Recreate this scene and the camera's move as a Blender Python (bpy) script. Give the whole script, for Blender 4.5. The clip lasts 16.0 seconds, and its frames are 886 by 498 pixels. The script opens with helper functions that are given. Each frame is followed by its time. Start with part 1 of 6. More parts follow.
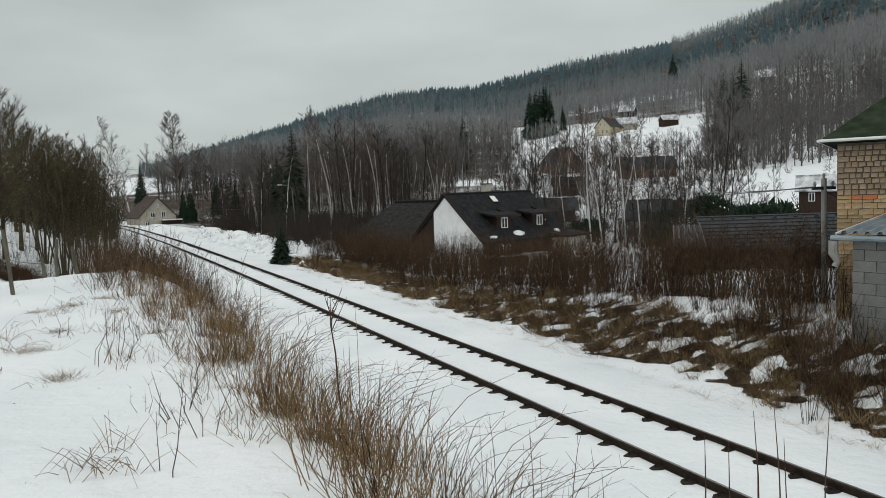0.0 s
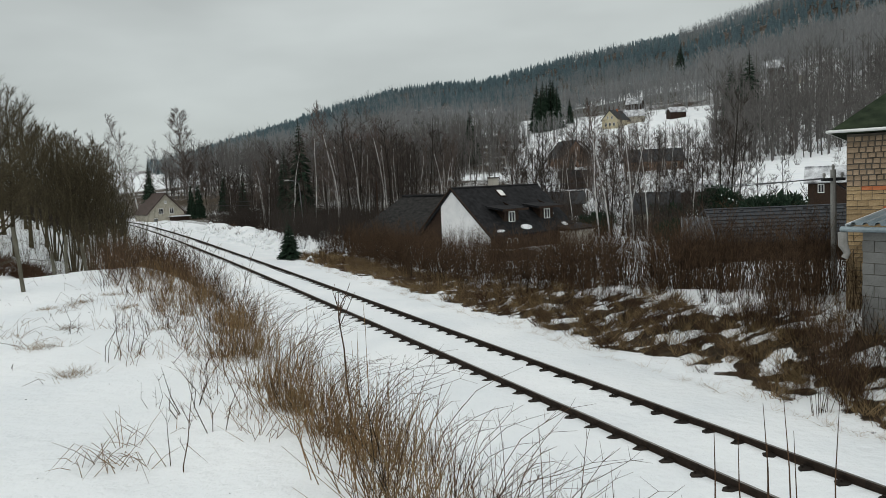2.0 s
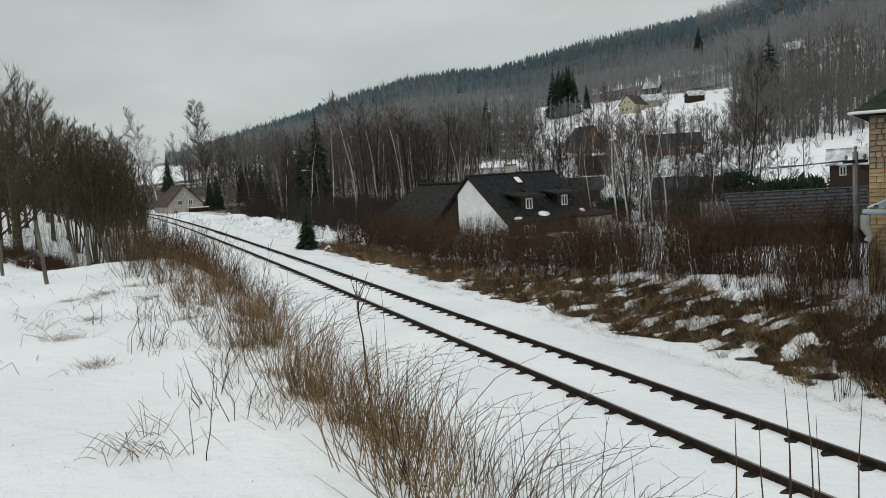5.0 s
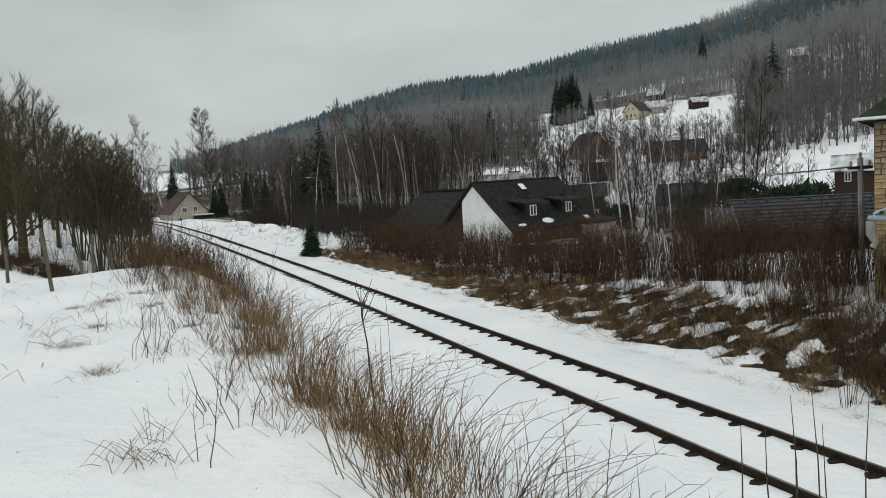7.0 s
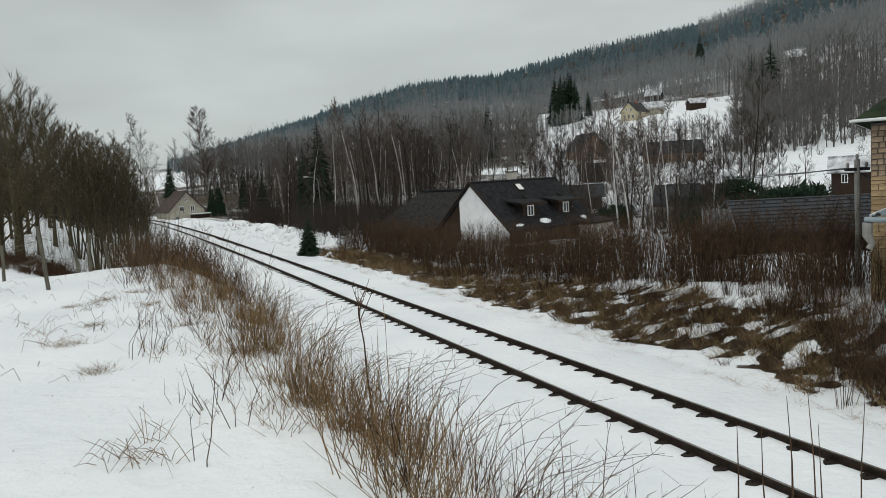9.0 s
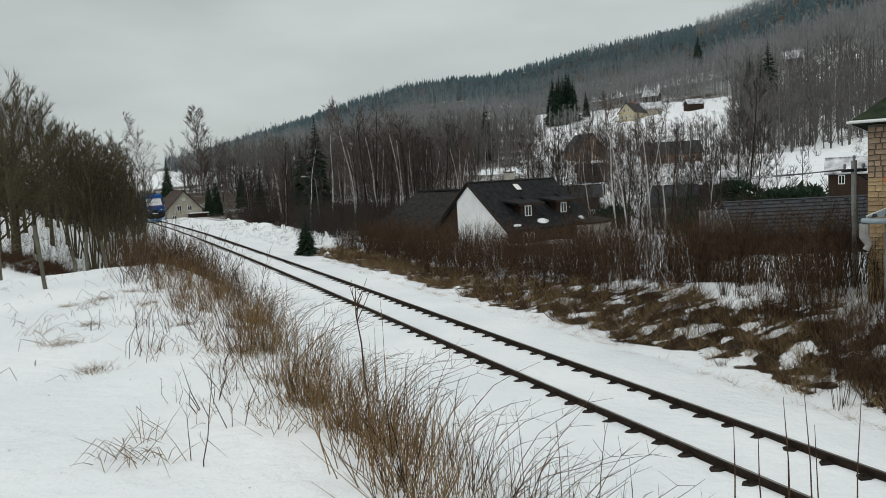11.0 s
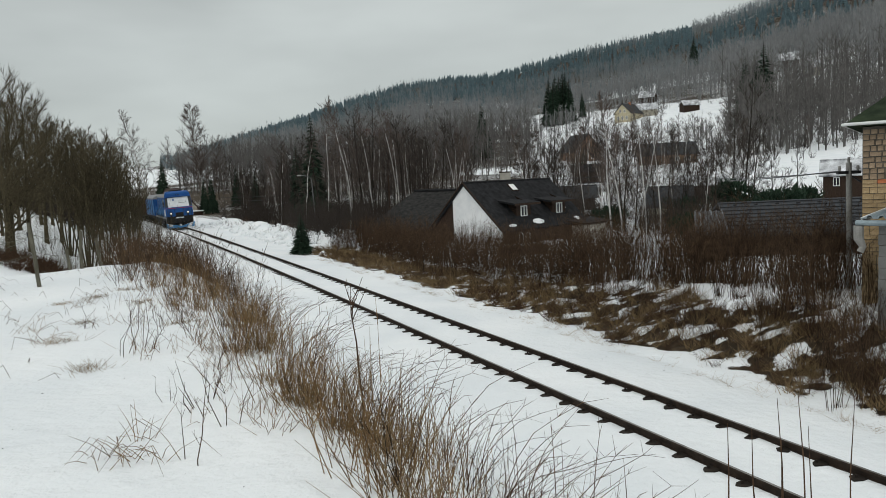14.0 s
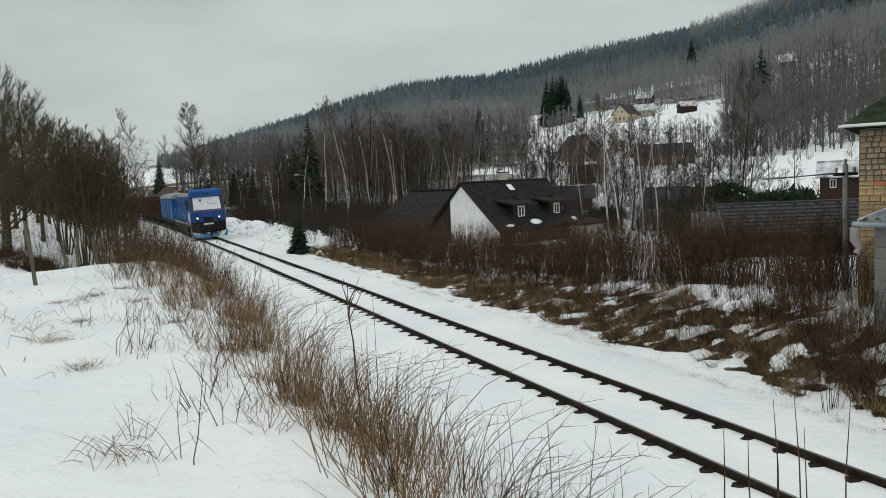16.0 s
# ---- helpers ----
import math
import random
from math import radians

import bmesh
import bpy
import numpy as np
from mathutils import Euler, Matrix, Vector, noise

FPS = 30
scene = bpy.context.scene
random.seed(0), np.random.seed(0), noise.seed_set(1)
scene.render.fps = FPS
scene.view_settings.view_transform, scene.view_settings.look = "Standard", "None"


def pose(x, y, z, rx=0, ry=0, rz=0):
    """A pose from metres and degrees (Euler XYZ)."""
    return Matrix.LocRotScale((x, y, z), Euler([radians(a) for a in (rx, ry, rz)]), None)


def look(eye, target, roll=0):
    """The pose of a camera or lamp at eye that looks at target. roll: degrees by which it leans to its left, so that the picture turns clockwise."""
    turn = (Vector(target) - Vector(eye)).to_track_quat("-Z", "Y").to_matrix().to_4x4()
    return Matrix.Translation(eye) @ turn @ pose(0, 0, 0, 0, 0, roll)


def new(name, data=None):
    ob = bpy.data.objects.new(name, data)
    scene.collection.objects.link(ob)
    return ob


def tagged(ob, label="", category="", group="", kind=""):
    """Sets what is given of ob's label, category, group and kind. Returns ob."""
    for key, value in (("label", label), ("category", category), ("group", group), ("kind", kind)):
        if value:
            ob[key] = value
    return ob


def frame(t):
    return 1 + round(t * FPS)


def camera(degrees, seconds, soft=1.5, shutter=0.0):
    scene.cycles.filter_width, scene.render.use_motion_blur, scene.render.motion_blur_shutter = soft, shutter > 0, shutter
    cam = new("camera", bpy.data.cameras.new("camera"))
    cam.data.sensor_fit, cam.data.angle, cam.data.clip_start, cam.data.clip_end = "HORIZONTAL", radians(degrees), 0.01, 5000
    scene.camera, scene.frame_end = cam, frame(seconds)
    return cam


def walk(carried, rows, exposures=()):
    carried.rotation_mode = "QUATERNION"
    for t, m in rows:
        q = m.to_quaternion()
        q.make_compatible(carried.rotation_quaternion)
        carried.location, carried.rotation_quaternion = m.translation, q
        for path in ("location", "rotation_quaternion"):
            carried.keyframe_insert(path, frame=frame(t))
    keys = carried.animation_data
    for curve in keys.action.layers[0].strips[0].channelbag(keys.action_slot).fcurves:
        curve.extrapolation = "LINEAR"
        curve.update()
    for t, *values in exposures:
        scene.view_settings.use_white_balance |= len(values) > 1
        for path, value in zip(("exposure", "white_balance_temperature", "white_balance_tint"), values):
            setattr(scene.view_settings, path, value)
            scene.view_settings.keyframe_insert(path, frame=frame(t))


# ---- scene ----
# The camera stands on a bank beside a single railway track. Heights count from the top of the rails.
cam = camera(61.4, 16.0, soft=0.6)
EYE = Vector((0.0, 0.0, 4.40))
LOOKS = [  # seconds, turn to the left, tilt up, lean
    (0.0, 0.0, -4.619, 2.005), (0.5, -0.054, -4.631, 1.941), (1.0, -0.096, -4.595, 1.837), (1.5, 0.155, -4.747, 2.058),
    (2.0, 0.596, -5.032, 2.458), (2.5, 0.936, -5.346, 2.721), (3.0, 1.18, -5.654, 2.891), (3.5, 1.43, -5.9, 2.987),
    (4.0, 1.656, -6.045, 3.059), (6.5, 2.241, -5.422, 3.413), (7.0, 2.278, -5.344, 3.368), (7.5, 2.224, -5.346, 3.336),
    (8.0, 2.184, -5.352, 3.269), (8.5, 2.128, -5.347, 3.205), (9.0, 2.071, -5.362, 3.144), (11.5, 1.817, -5.37, 2.923),
    (12.0, 1.759, -5.388, 2.839), (12.5, 1.706, -5.399, 2.796), (13.0, 1.657, -5.4, 2.787), (13.5, 1.597, -5.404, 2.661),
    (14.0, 1.54, -5.408, 2.657), (14.5, 1.488, -5.408, 2.63), (15.0, 1.445, -5.418, 2.538), (15.5, 1.398, -5.42, 2.516),
    (16.0, 1.326, -5.423, 2.413)]


def aimed(yaw, tilt, lean):
    a, b = radians(yaw), radians(tilt)
    ahead = Vector((-math.sin(a) * math.cos(b), math.cos(a) * math.cos(b), math.sin(b)))
    return look(EYE, EYE + ahead * 50, -lean)


walk(cam, [(t, aimed(a, b, c)) for t, a, b, c in LOOKS])
scene.view_settings.exposure = 0.0

# ---- world and light: a closed overcast sky ----
SUN_EL, SUN_AZ = radians(38), radians(150)
world = bpy.data.worlds.new("overcast_sky")
scene.world = world
world.use_nodes = True
wn, wl = world.node_tree.nodes, world.node_tree.links
wn.clear()
w_out, w_bg = wn.new("ShaderNodeOutputWorld"), wn.new("ShaderNodeBackground")
w_sky = wn.new("ShaderNodeTexSky")
w_sky.sky_type, w_sky.sun_disc = "NISHITA", False
w_sky.sun_elevation, w_sky.sun_rotation = SUN_EL, SUN_AZ
w_tc, w_sep = wn.new("ShaderNodeTexCoord"), wn.new("ShaderNodeSeparateXYZ")
w_map = wn.new("ShaderNodeMapping")
w_map.inputs["Scale"].default_value = (1.0, 1.0, 3.2)
w_noise = wn.new("ShaderNodeTexNoise")
w_noise.inputs["Scale"].default_value, w_noise.inputs["Detail"].default_value = 2.2, 4.0
w_ramp = wn.new("ShaderNodeValToRGB")
w_ramp.color_ramp.elements[0].position, w_ramp.color_ramp.elements[0].color = 0.0, (0.50, 0.545, 0.535, 1)
w_ramp.color_ramp.elements[1].position, w_ramp.color_ramp.elements[1].color = 1.0, (1.0, 1.04, 1.035, 1)
w_mid = w_ramp.color_ramp.elements.new(0.30)
w_mid.color = (0.545, 0.585, 0.575, 1)
w_cl = wn.new("ShaderNodeMapRange")
w_cl.inputs["From Min"].default_value, w_cl.inputs["From Max"].default_value = 0.32, 0.68
w_cl.inputs["To Min"].default_value, w_cl.inputs["To Max"].default_value = 0.84, 1.12
w_mul = wn.new("ShaderNodeMix")
w_mul.data_type, w_mul.blend_type = "RGBA", "MULTIPLY"
w_mul.inputs["Factor"].default_value = 1.0
w_mix = wn.new("ShaderNodeMix")
w_mix.data_type = "RGBA"
w_mix.inputs["Factor"].default_value = 0.96
w_dim = wn.new("ShaderNodeVectorMath")
w_dim.operation = "SCALE"
w_dim.inputs["Scale"].default_value = 0.1
wl.new(w_tc.outputs["Generated"], w_sep.inputs[0])
wl.new(w_tc.outputs["Generated"], w_map.inputs["Vector"])
wl.new(w_map.outputs[0], w_noise.inputs["Vector"])
wl.new(w_sep.outputs["Z"], w_ramp.inputs["Fac"])
wl.new(w_noise.outputs["Fac"], w_cl.inputs["Value"])
wl.new(w_ramp.outputs["Color"], w_mul.inputs["A"])
wl.new(w_cl.outputs[0], w_mul.inputs["B"])
wl.new(w_sky.outputs["Color"], w_dim.inputs[0])
wl.new(w_dim.outputs[0], w_mix.inputs["A"])
wl.new(w_mul.outputs["Result"], w_mix.inputs["B"])
wl.new(w_mix.outputs["Result"], w_bg.inputs["Color"])
wl.new(w_bg.outputs[0], w_out.inputs["Surface"])

sun_data = bpy.data.lights.new("sun", "SUN")
sun_data.energy, sun_data.angle, sun_data.color = 0.6, radians(40), (1.0, 0.97, 0.93)
sun = new("sun", sun_data)
sun.matrix_world = look((-20, -60, 60), (0, 0, 0))


# ---- materials ----
def mat(name, a, b, rough=0.8, scale=6.0, fine=60.0, bump=0.3, metal=0.0, vary=0.0, stretch=(1, 1, 1), spec=0.12, dist=0.02):
    """Two colours mixed by coarse and fine noise, with relief; vary: brightness change from object to object or island to island."""
    m = bpy.data.materials.new(name)
    m.use_nodes = True
    n, l = m.node_tree.nodes, m.node_tree.links
    p = n["Principled BSDF"]
    p.inputs["Roughness"].default_value, p.inputs["Metallic"].default_value = rough, metal
    p.inputs["Specular IOR Level"].default_value = spec
    tc, mp = n.new("ShaderNodeTexCoord"), n.new("ShaderNodeMapping")
    mp.inputs["Scale"].default_value = stretch
    l.new(tc.outputs["Object"], mp.inputs["Vector"])
    c, f = n.new("ShaderNodeTexNoise"), n.new("ShaderNodeTexNoise")
    c.inputs["Scale"].default_value, c.inputs["Detail"].default_value = scale, 5
    f.inputs["Scale"].default_value, f.inputs["Detail"].default_value = fine, 3
    l.new(mp.outputs[0], c.inputs["Vector"])
    l.new(mp.outputs[0], f.inputs["Vector"])
    add = n.new("ShaderNodeMath")
    add.operation = "MULTIPLY_ADD"
    add.inputs[1].default_value = 0.45
    l.new(f.outputs["Fac"], add.inputs[0])
    l.new(c.outputs["Fac"], add.inputs[2])
    rp = n.new("ShaderNodeValToRGB")
    rp.color_ramp.elements[0].position, rp.color_ramp.elements[0].color = 0.48, (*a, 1)
    rp.color_ramp.elements[1].position, rp.color_ramp.elements[1].color = 0.95, (*b, 1)
    l.new(add.outputs[0], rp.inputs["Fac"])
    col = rp.outputs["Color"]
    if vary:
        g = n.new("ShaderNodeNewGeometry")
        o = n.new("ShaderNodeObjectInfo")
        s = n.new("ShaderNodeMath")
        l.new(g.outputs["Random Per Island"], s.inputs[0])
        l.new(o.outputs["Random"], s.inputs[1])
        r = n.new("ShaderNodeMapRange")
        r.inputs["From Max"].default_value = 2.0
        r.inputs["To Min"].default_value, r.inputs["To Max"].default_value = 1 - vary, 1 + vary
        l.new(s.outputs[0], r.inputs["Value"])
        mx = n.new("ShaderNodeMix")
        mx.data_type, mx.blend_type = "RGBA", "MULTIPLY"
        mx.inputs["Factor"].default_value = 1.0
        l.new(col, mx.inputs["A"])
        l.new(r.outputs[0], mx.inputs["B"])
        col = mx.outputs["Result"]
    l.new(col, p.inputs["Base Color"])
    if bump:
        bp = n.new("ShaderNodeBump")
        bp.inputs["Strength"].default_value, bp.inputs["Distance"].default_value = bump, dist
        l.new(add.outputs[0], bp.inputs["Height"])
        l.new(bp.outputs[0], p.inputs["Normal"])
    return m


def ground_material():
    """Snow over dead grass and, far off, over leaf litter; the cover attribute of the mesh says how much snow lies."""
    m = bpy.data.materials.new("snowy_ground")
    m.use_nodes = True
    n, l = m.node_tree.nodes, m.node_tree.links
    p = n["Principled BSDF"]
    tc = n.new("ShaderNodeTexCoord")
    at = n.new("ShaderNodeAttribute")
    at.attribute_name = "cover"

    def tex(scale, detail=4):
        t = n.new("ShaderNodeTexNoise")
        t.inputs["Scale"].default_value, t.inputs["Detail"].default_value = scale, detail
        l.new(tc.outputs["Object"], t.inputs["Vector"])
        return t
    big, mid, fine = tex(0.35), tex(4.6, 5), tex(38, 3)

    def ramp(t, p0, c0, p1, c1):
        r = n.new("ShaderNodeValToRGB")
        r.color_ramp.elements[0].position, r.color_ramp.elements[0].color = p0, c0
        r.color_ramp.elements[1].position, r.color_ramp.elements[1].color = p1, c1
        l.new(t, r.inputs["Fac"])
        return r
    snow = ramp(big.outputs["Fac"], 0.3, (0.74, 0.77, 0.79, 1), 0.7, (0.85, 0.865, 0.87, 1))
    dirt = ramp(mid.outputs["Fac"], 0.3, (0.012, 0.009, 0.006, 1), 0.75, (0.085, 0.060, 0.035, 1))
    # cover + noise, sharpened into a ragged border
    s1 = n.new("ShaderNodeMath")
    s1.operation = "MULTIPLY_ADD"
    s1.inputs[1].default_value = 0.72
    l.new(mid.outputs["Fac"], s1.inputs[0])
    l.new(at.outputs["Fac"], s1.inputs[2])
    s2 = n.new("ShaderNodeMath")
    s2.operation = "MULTIPLY_ADD"
    s2.inputs[1].default_value = 0.25
    l.new(fine.outputs["Fac"], s2.inputs[0])
    l.new(s1.outputs[0], s2.inputs[2])
    k = n.new("ShaderNodeMapRange")
    k.inputs["From Min"].default_value, k.inputs["From Max"].default_value = 0.92, 0.99
    l.new(s2.outputs[0], k.inputs["Value"])
    mx = n.new("ShaderNodeMix")
    mx.data_type = "RGBA"
    l.new(k.outputs[0], mx.inputs["Factor"])
    l.new(dirt.outputs["Color"], mx.inputs["A"])
    l.new(snow.outputs["Color"], mx.inputs["B"])
    l.new(mx.outputs["Result"], p.inputs["Base Color"])
    p.inputs["Roughness"].default_value = 0.75
    p.inputs["Specular IOR Level"].default_value = 0.1
    hs = n.new("ShaderNodeMath")
    hs.operation = "MULTIPLY_ADD"
    hs.inputs[1].default_value = 0.12
    l.new(fine.outputs["Fac"], hs.inputs[0])
    l.new(mid.outputs["Fac"], hs.inputs[2])
    bp = n.new("ShaderNodeBump")
    bp.inputs["Strength"].default_value, bp.inputs["Distance"].default_value = 0.7, 0.10
    l.new(hs.outputs[0], bp.inputs["Height"])
    l.new(bp.outputs[0], p.inputs["Normal"])
    return m


GROUND = ground_material()
SNOW = mat("packed_snow", (0.74, 0.77, 0.79), (0.85, 0.865, 0.87), 0.75, 1.2, 40, 0.4, spec=0.2)
RAIL_RUST = mat("rusty_rail_steel", (0.013, 0.010, 0.008), (0.042, 0.029, 0.021), 0.75, 9, 80, 0.3)
RAIL_HEAD = mat("worn_rail_head", (0.16, 0.15, 0.14), (0.30, 0.28, 0.26), 0.35, 4, 50, 0.1, metal=0.8)
TIE = mat("wet_sleeper_wood", (0.010, 0.008, 0.007), (0.034, 0.027, 0.021), 0.7, 5, 60, 0.5)
BARK_DARK = mat("dark_bark", (0.007, 0.0055, 0.0045), (0.038, 0.031, 0.025), 0.9, 8, 60, 0.6, vary=0.25)
BARK_BROWN = mat("brown_twigs", (0.026, 0.015, 0.010), (0.115, 0.068, 0.040), 0.9, 8, 60, 0.4, vary=0.35)
BARK_OLIVE = mat("olive_brown_bark", (0.022, 0.0185, 0.011), (0.112, 0.093, 0.056), 0.9, 8, 60, 0.5, vary=0.25)
BARK_BIRCH = mat("birch_bark", (0.22, 0.215, 0.205), (0.70, 0.685, 0.66), 0.8, 5, 30, 0.3, stretch=(1, 1, 3), vary=0.2)
BARK_GREY = mat("grey_bark_far", (0.075, 0.066, 0.058), (0.155, 0.138, 0.122), 0.9, 3, 30, 0.3, vary=0.3)
BIRCH_TWIG = mat("birch_twigs", (0.055, 0.042, 0.036), (0.12, 0.095, 0.082), 0.9, 6, 40, 0.2, vary=0.25)
GREY_TWIG = mat("grey_brown_twigs", (0.011, 0.009, 0.0075), (0.066, 0.054, 0.046), 0.9, 6, 40, 0.2, vary=0.3)
NEEDLES = mat("dark_spruce_needles", (0.007, 0.016, 0.010), (0.028, 0.050, 0.030), 0.8, 4, 40, 0.4, vary=0.3)
STRAW = mat("dry_brown_stems", (0.11, 0.066, 0.033), (0.30, 0.190, 0.092), 0.9, 5, 40, 0.2, vary=0.45)
REED = mat("dead_grass", (0.15, 0.100, 0.048), (0.36, 0.25, 0.13), 0.9, 4, 40, 0.2, vary=0.4)
ROOF_BLACK = mat("black_roof_slate", (0.008, 0.008, 0.0085), (0.026, 0.026, 0.028), 0.8, 3, 40, 0.4, spec=0.1)
PLASTER = mat("white_plaster", (0.66, 0.67, 0.68), (0.82, 0.82, 0.82), 0.85, 1.5, 50, 0.2)
WOOD_DARK = mat("dark_stained_wood", (0.020, 0.013, 0.010), (0.055, 0.035, 0.025), 0.7, 4, 50, 0.4, stretch=(1, 1, 6))
WOOD_BROWN = mat("brown_timber", (0.125, 0.078, 0.052), (0.235, 0.152, 0.105), 0.8, 3, 40, 0.4, stretch=(1, 1, 5))
WOOD_GREY = mat("weathered_grey_wood", (0.055, 0.052, 0.038), (0.17, 0.16, 0.125), 0.85, 6, 70, 0.5, stretch=(4, 4, 0.6))
WHITE_PAINT = mat("white_window_paint", (0.70, 0.70, 0.68), (0.82, 0.82, 0.80), 0.5, 5, 40, 0.1)
GLASS_DARK = mat("dark_window_glass", (0.015, 0.017, 0.02), (0.03, 0.033, 0.038), 0.08, 2, 5, 0.0, spec=0.5)


# ---- mesh building ----
class Geo:
    """Collects vertices and faces for one mesh."""

    def __init__(self):
        self.v, self.f = [], []

    def tube(self, pts, radii, sides=4, cap=False):
        base = len(self.v)
        for i, p in enumerate(pts):
            a = pts[min(i + 1, len(pts) - 1)] - pts[max(i - 1, 0)]
            a = a.normalized() if a.length > 1e-9 else Vector((0, 0, 1))
            ref = Vector((1, 0, 0)) if abs(a.x) < 0.8 else Vector((0, 1, 0))
            q = a.cross(ref).normalized()
            r = a.cross(q)
            for k in range(sides):
                t = math.tau * k / sides
                self.v.append(p + (q * math.cos(t) + r * math.sin(t)) * radii[i])
        for i in range(len(pts) - 1):
            for k in range(sides):
                k2 = (k + 1) % sides
                self.f.append((base + i * sides + k, base + i * sides + k2, base + (i + 1) * sides + k2, base + (i + 1) * sides + k))
        if cap:
            self.f.append(tuple(base + k for k in reversed(range(sides))))
            self.f.append(tuple(base + (len(pts) - 1) * sides + k for k in range(sides)))

    def box(self, x0, x1, y0, y1, z0, z1, m=None):
        b = len(self.v)
        for p in ((x0, y0, z0), (x1, y0, z0), (x1, y1, z0), (x0, y1, z0), (x0, y0, z1), (x1, y0, z1), (x1, y1, z1), (x0, y1, z1)):
            p = Vector(p)
            self.v.append(m @ p if m else p)
        for f in ((0, 3, 2, 1), (4, 5, 6, 7), (0, 1, 5, 4), (1, 2, 6, 5), (2, 3, 7, 6), (3, 0, 4, 7)):
            self.f.append(tuple(b + i for i in f))

    def prism(self, outline, y0, y1):
        """An outline in x and z, drawn along y."""
        b, n = len(self.v), len(outline)
        for y in (y0, y1):
            for x, z in outline:
                self.v.append(Vector((x, y, z)))
        self.f.append(tuple(b + i for i in range(n)))
        self.f.append(tuple(b + n + i for i in reversed(range(n))))
        for i in range(n):
            j = (i + 1) % n
            self.f.append((b + j, b + i, b + n + i, b + n + j))

    def strip(self, p, q, w):
        """A flat twig, for what is seen from afar."""
        d = (q - p).normalized()
        s = d.cross(Vector((0.3, 0.95, 0.1))).normalized() * w
        b = len(self.v)
        self.v += [p - s, p + s, q + s * 0.3, q - s * 0.3]
        self.f.append((b, b + 1, b + 2, b + 3))

    def blade(self, p, q, w, bend=None):
        """A thin three-sided stem from p to q, tapering, bent through a middle point."""
        mid = (p + q) / 2 + (bend if bend else Vector((0, 0, 0)))
        self.tube([p, mid, q], [w, w * 0.75, w * 0.25], 3)

    def mesh(self, name, material, smooth=False):
        me = bpy.data.meshes.new(name)
        me.from_pydata([tuple(v) for v in self.v], [], self.f)
        me.materials.append(material)
        if smooth:
            me.polygons.foreach_set("use_smooth", [True] * len(me.polygons))
        me.update()
        return me


def thing(name, m, label, category, group="", kind=""):
    ob = new(name)
    ob.matrix_world = m
    ob.empty_display_size = 0.2
    return tagged(ob, label, category, group, kind)


def part(name, geo, material, parent, label="", bevel=0.0, smooth=False):
    me = geo.mesh(name, material, smooth) if isinstance(geo, Geo) else geo
    ob = new(name, me)
    ob.parent = parent
    if label:
        ob["label"] = label
    if bevel:
        b = ob.modifiers.new("soft_edge", "BEVEL")
        b.width, b.segments, b.limit_method = bevel, 1, "ANGLE"
    return ob


def boxpart(name, x0, x1, y0, y1, z0, z1, material, parent, label="", bevel=0.0):
    g = Geo()
    g.box(x0, x1, y0, y1, z0, z1)
    return part(name, g, material, parent, label, bevel)


# ---- the plan: the track, and the lie of the land ----
TRACK = 0.44877                       # the track's heading, to the left of the y axis
UX, UY = -math.sin(TRACK), math.cos(TRACK)
NX, NY = math.cos(TRACK), math.sin(TRACK)


def centre(s):
    """How far right of the straight line through the eye the track's middle lies."""
    s = np.asarray(s, float)
    a = np.clip(s - 25, 0, 95)
    b = np.clip(s - 120, 0, None)
    return 8.80 - a * a / 4400 - b * (95 / 2200) - b * b / 420


def xy(s, d):
    return (UX * s + NX * d, UY * s + NY * d)


def at_track(s, e, z=0.0):
    x, y = xy(s, float(centre(s)) + e)
    return Vector((x, y, z))


def heading(s):
    """The turn about z of a thing whose y axis points along the track towards growing s."""
    a, b = at_track(s - 0.5, 0), at_track(s + 0.5, 0)
    return math.atan2(-(b.x - a.x), b.y - a.y)


def wob(x, y, scale, seed=0.0):
    """Smooth random waves."""
    x, y = x / scale + seed, y / scale - seed * 0.7
    return (np.sin(x * 1.7 + 1.3 * np.sin(y * 1.1)) + np.sin(y * 2.1 + 1.1 * np.sin(x * 0.9 + 2)) + np.sin((x + y) * 1.3 + 0.6) * 0.7) / 2.7


def step(a, b, x):
    t = np.clip((x - a) / (b - a), 0, 1)
    return t * t * (3 - 2 * t)


def ridge_slope(az):
    """The height of the hill's crest over the eye, as a slope, by the bearing from the y axis to the right (radians)."""
    return np.interp(az, [-3.14, -1.2, -0.42, -0.36, -0.27, -0.20, -0.13, -0.06, 0.0, 0.05, 0.12, 0.17, 0.25, 0.32, 0.39, 0.46, 0.53, 0.8, 1.4, 3.14],
                     [0.02, 0.02, 0.025, 0.035, 0.062, 0.082, 0.106, 0.124, 0.128, 0.126, 0.139, 0.150, 0.168, 0.182, 0.199, 0.217, 0.232, 0.22, 0.15, 0.02])


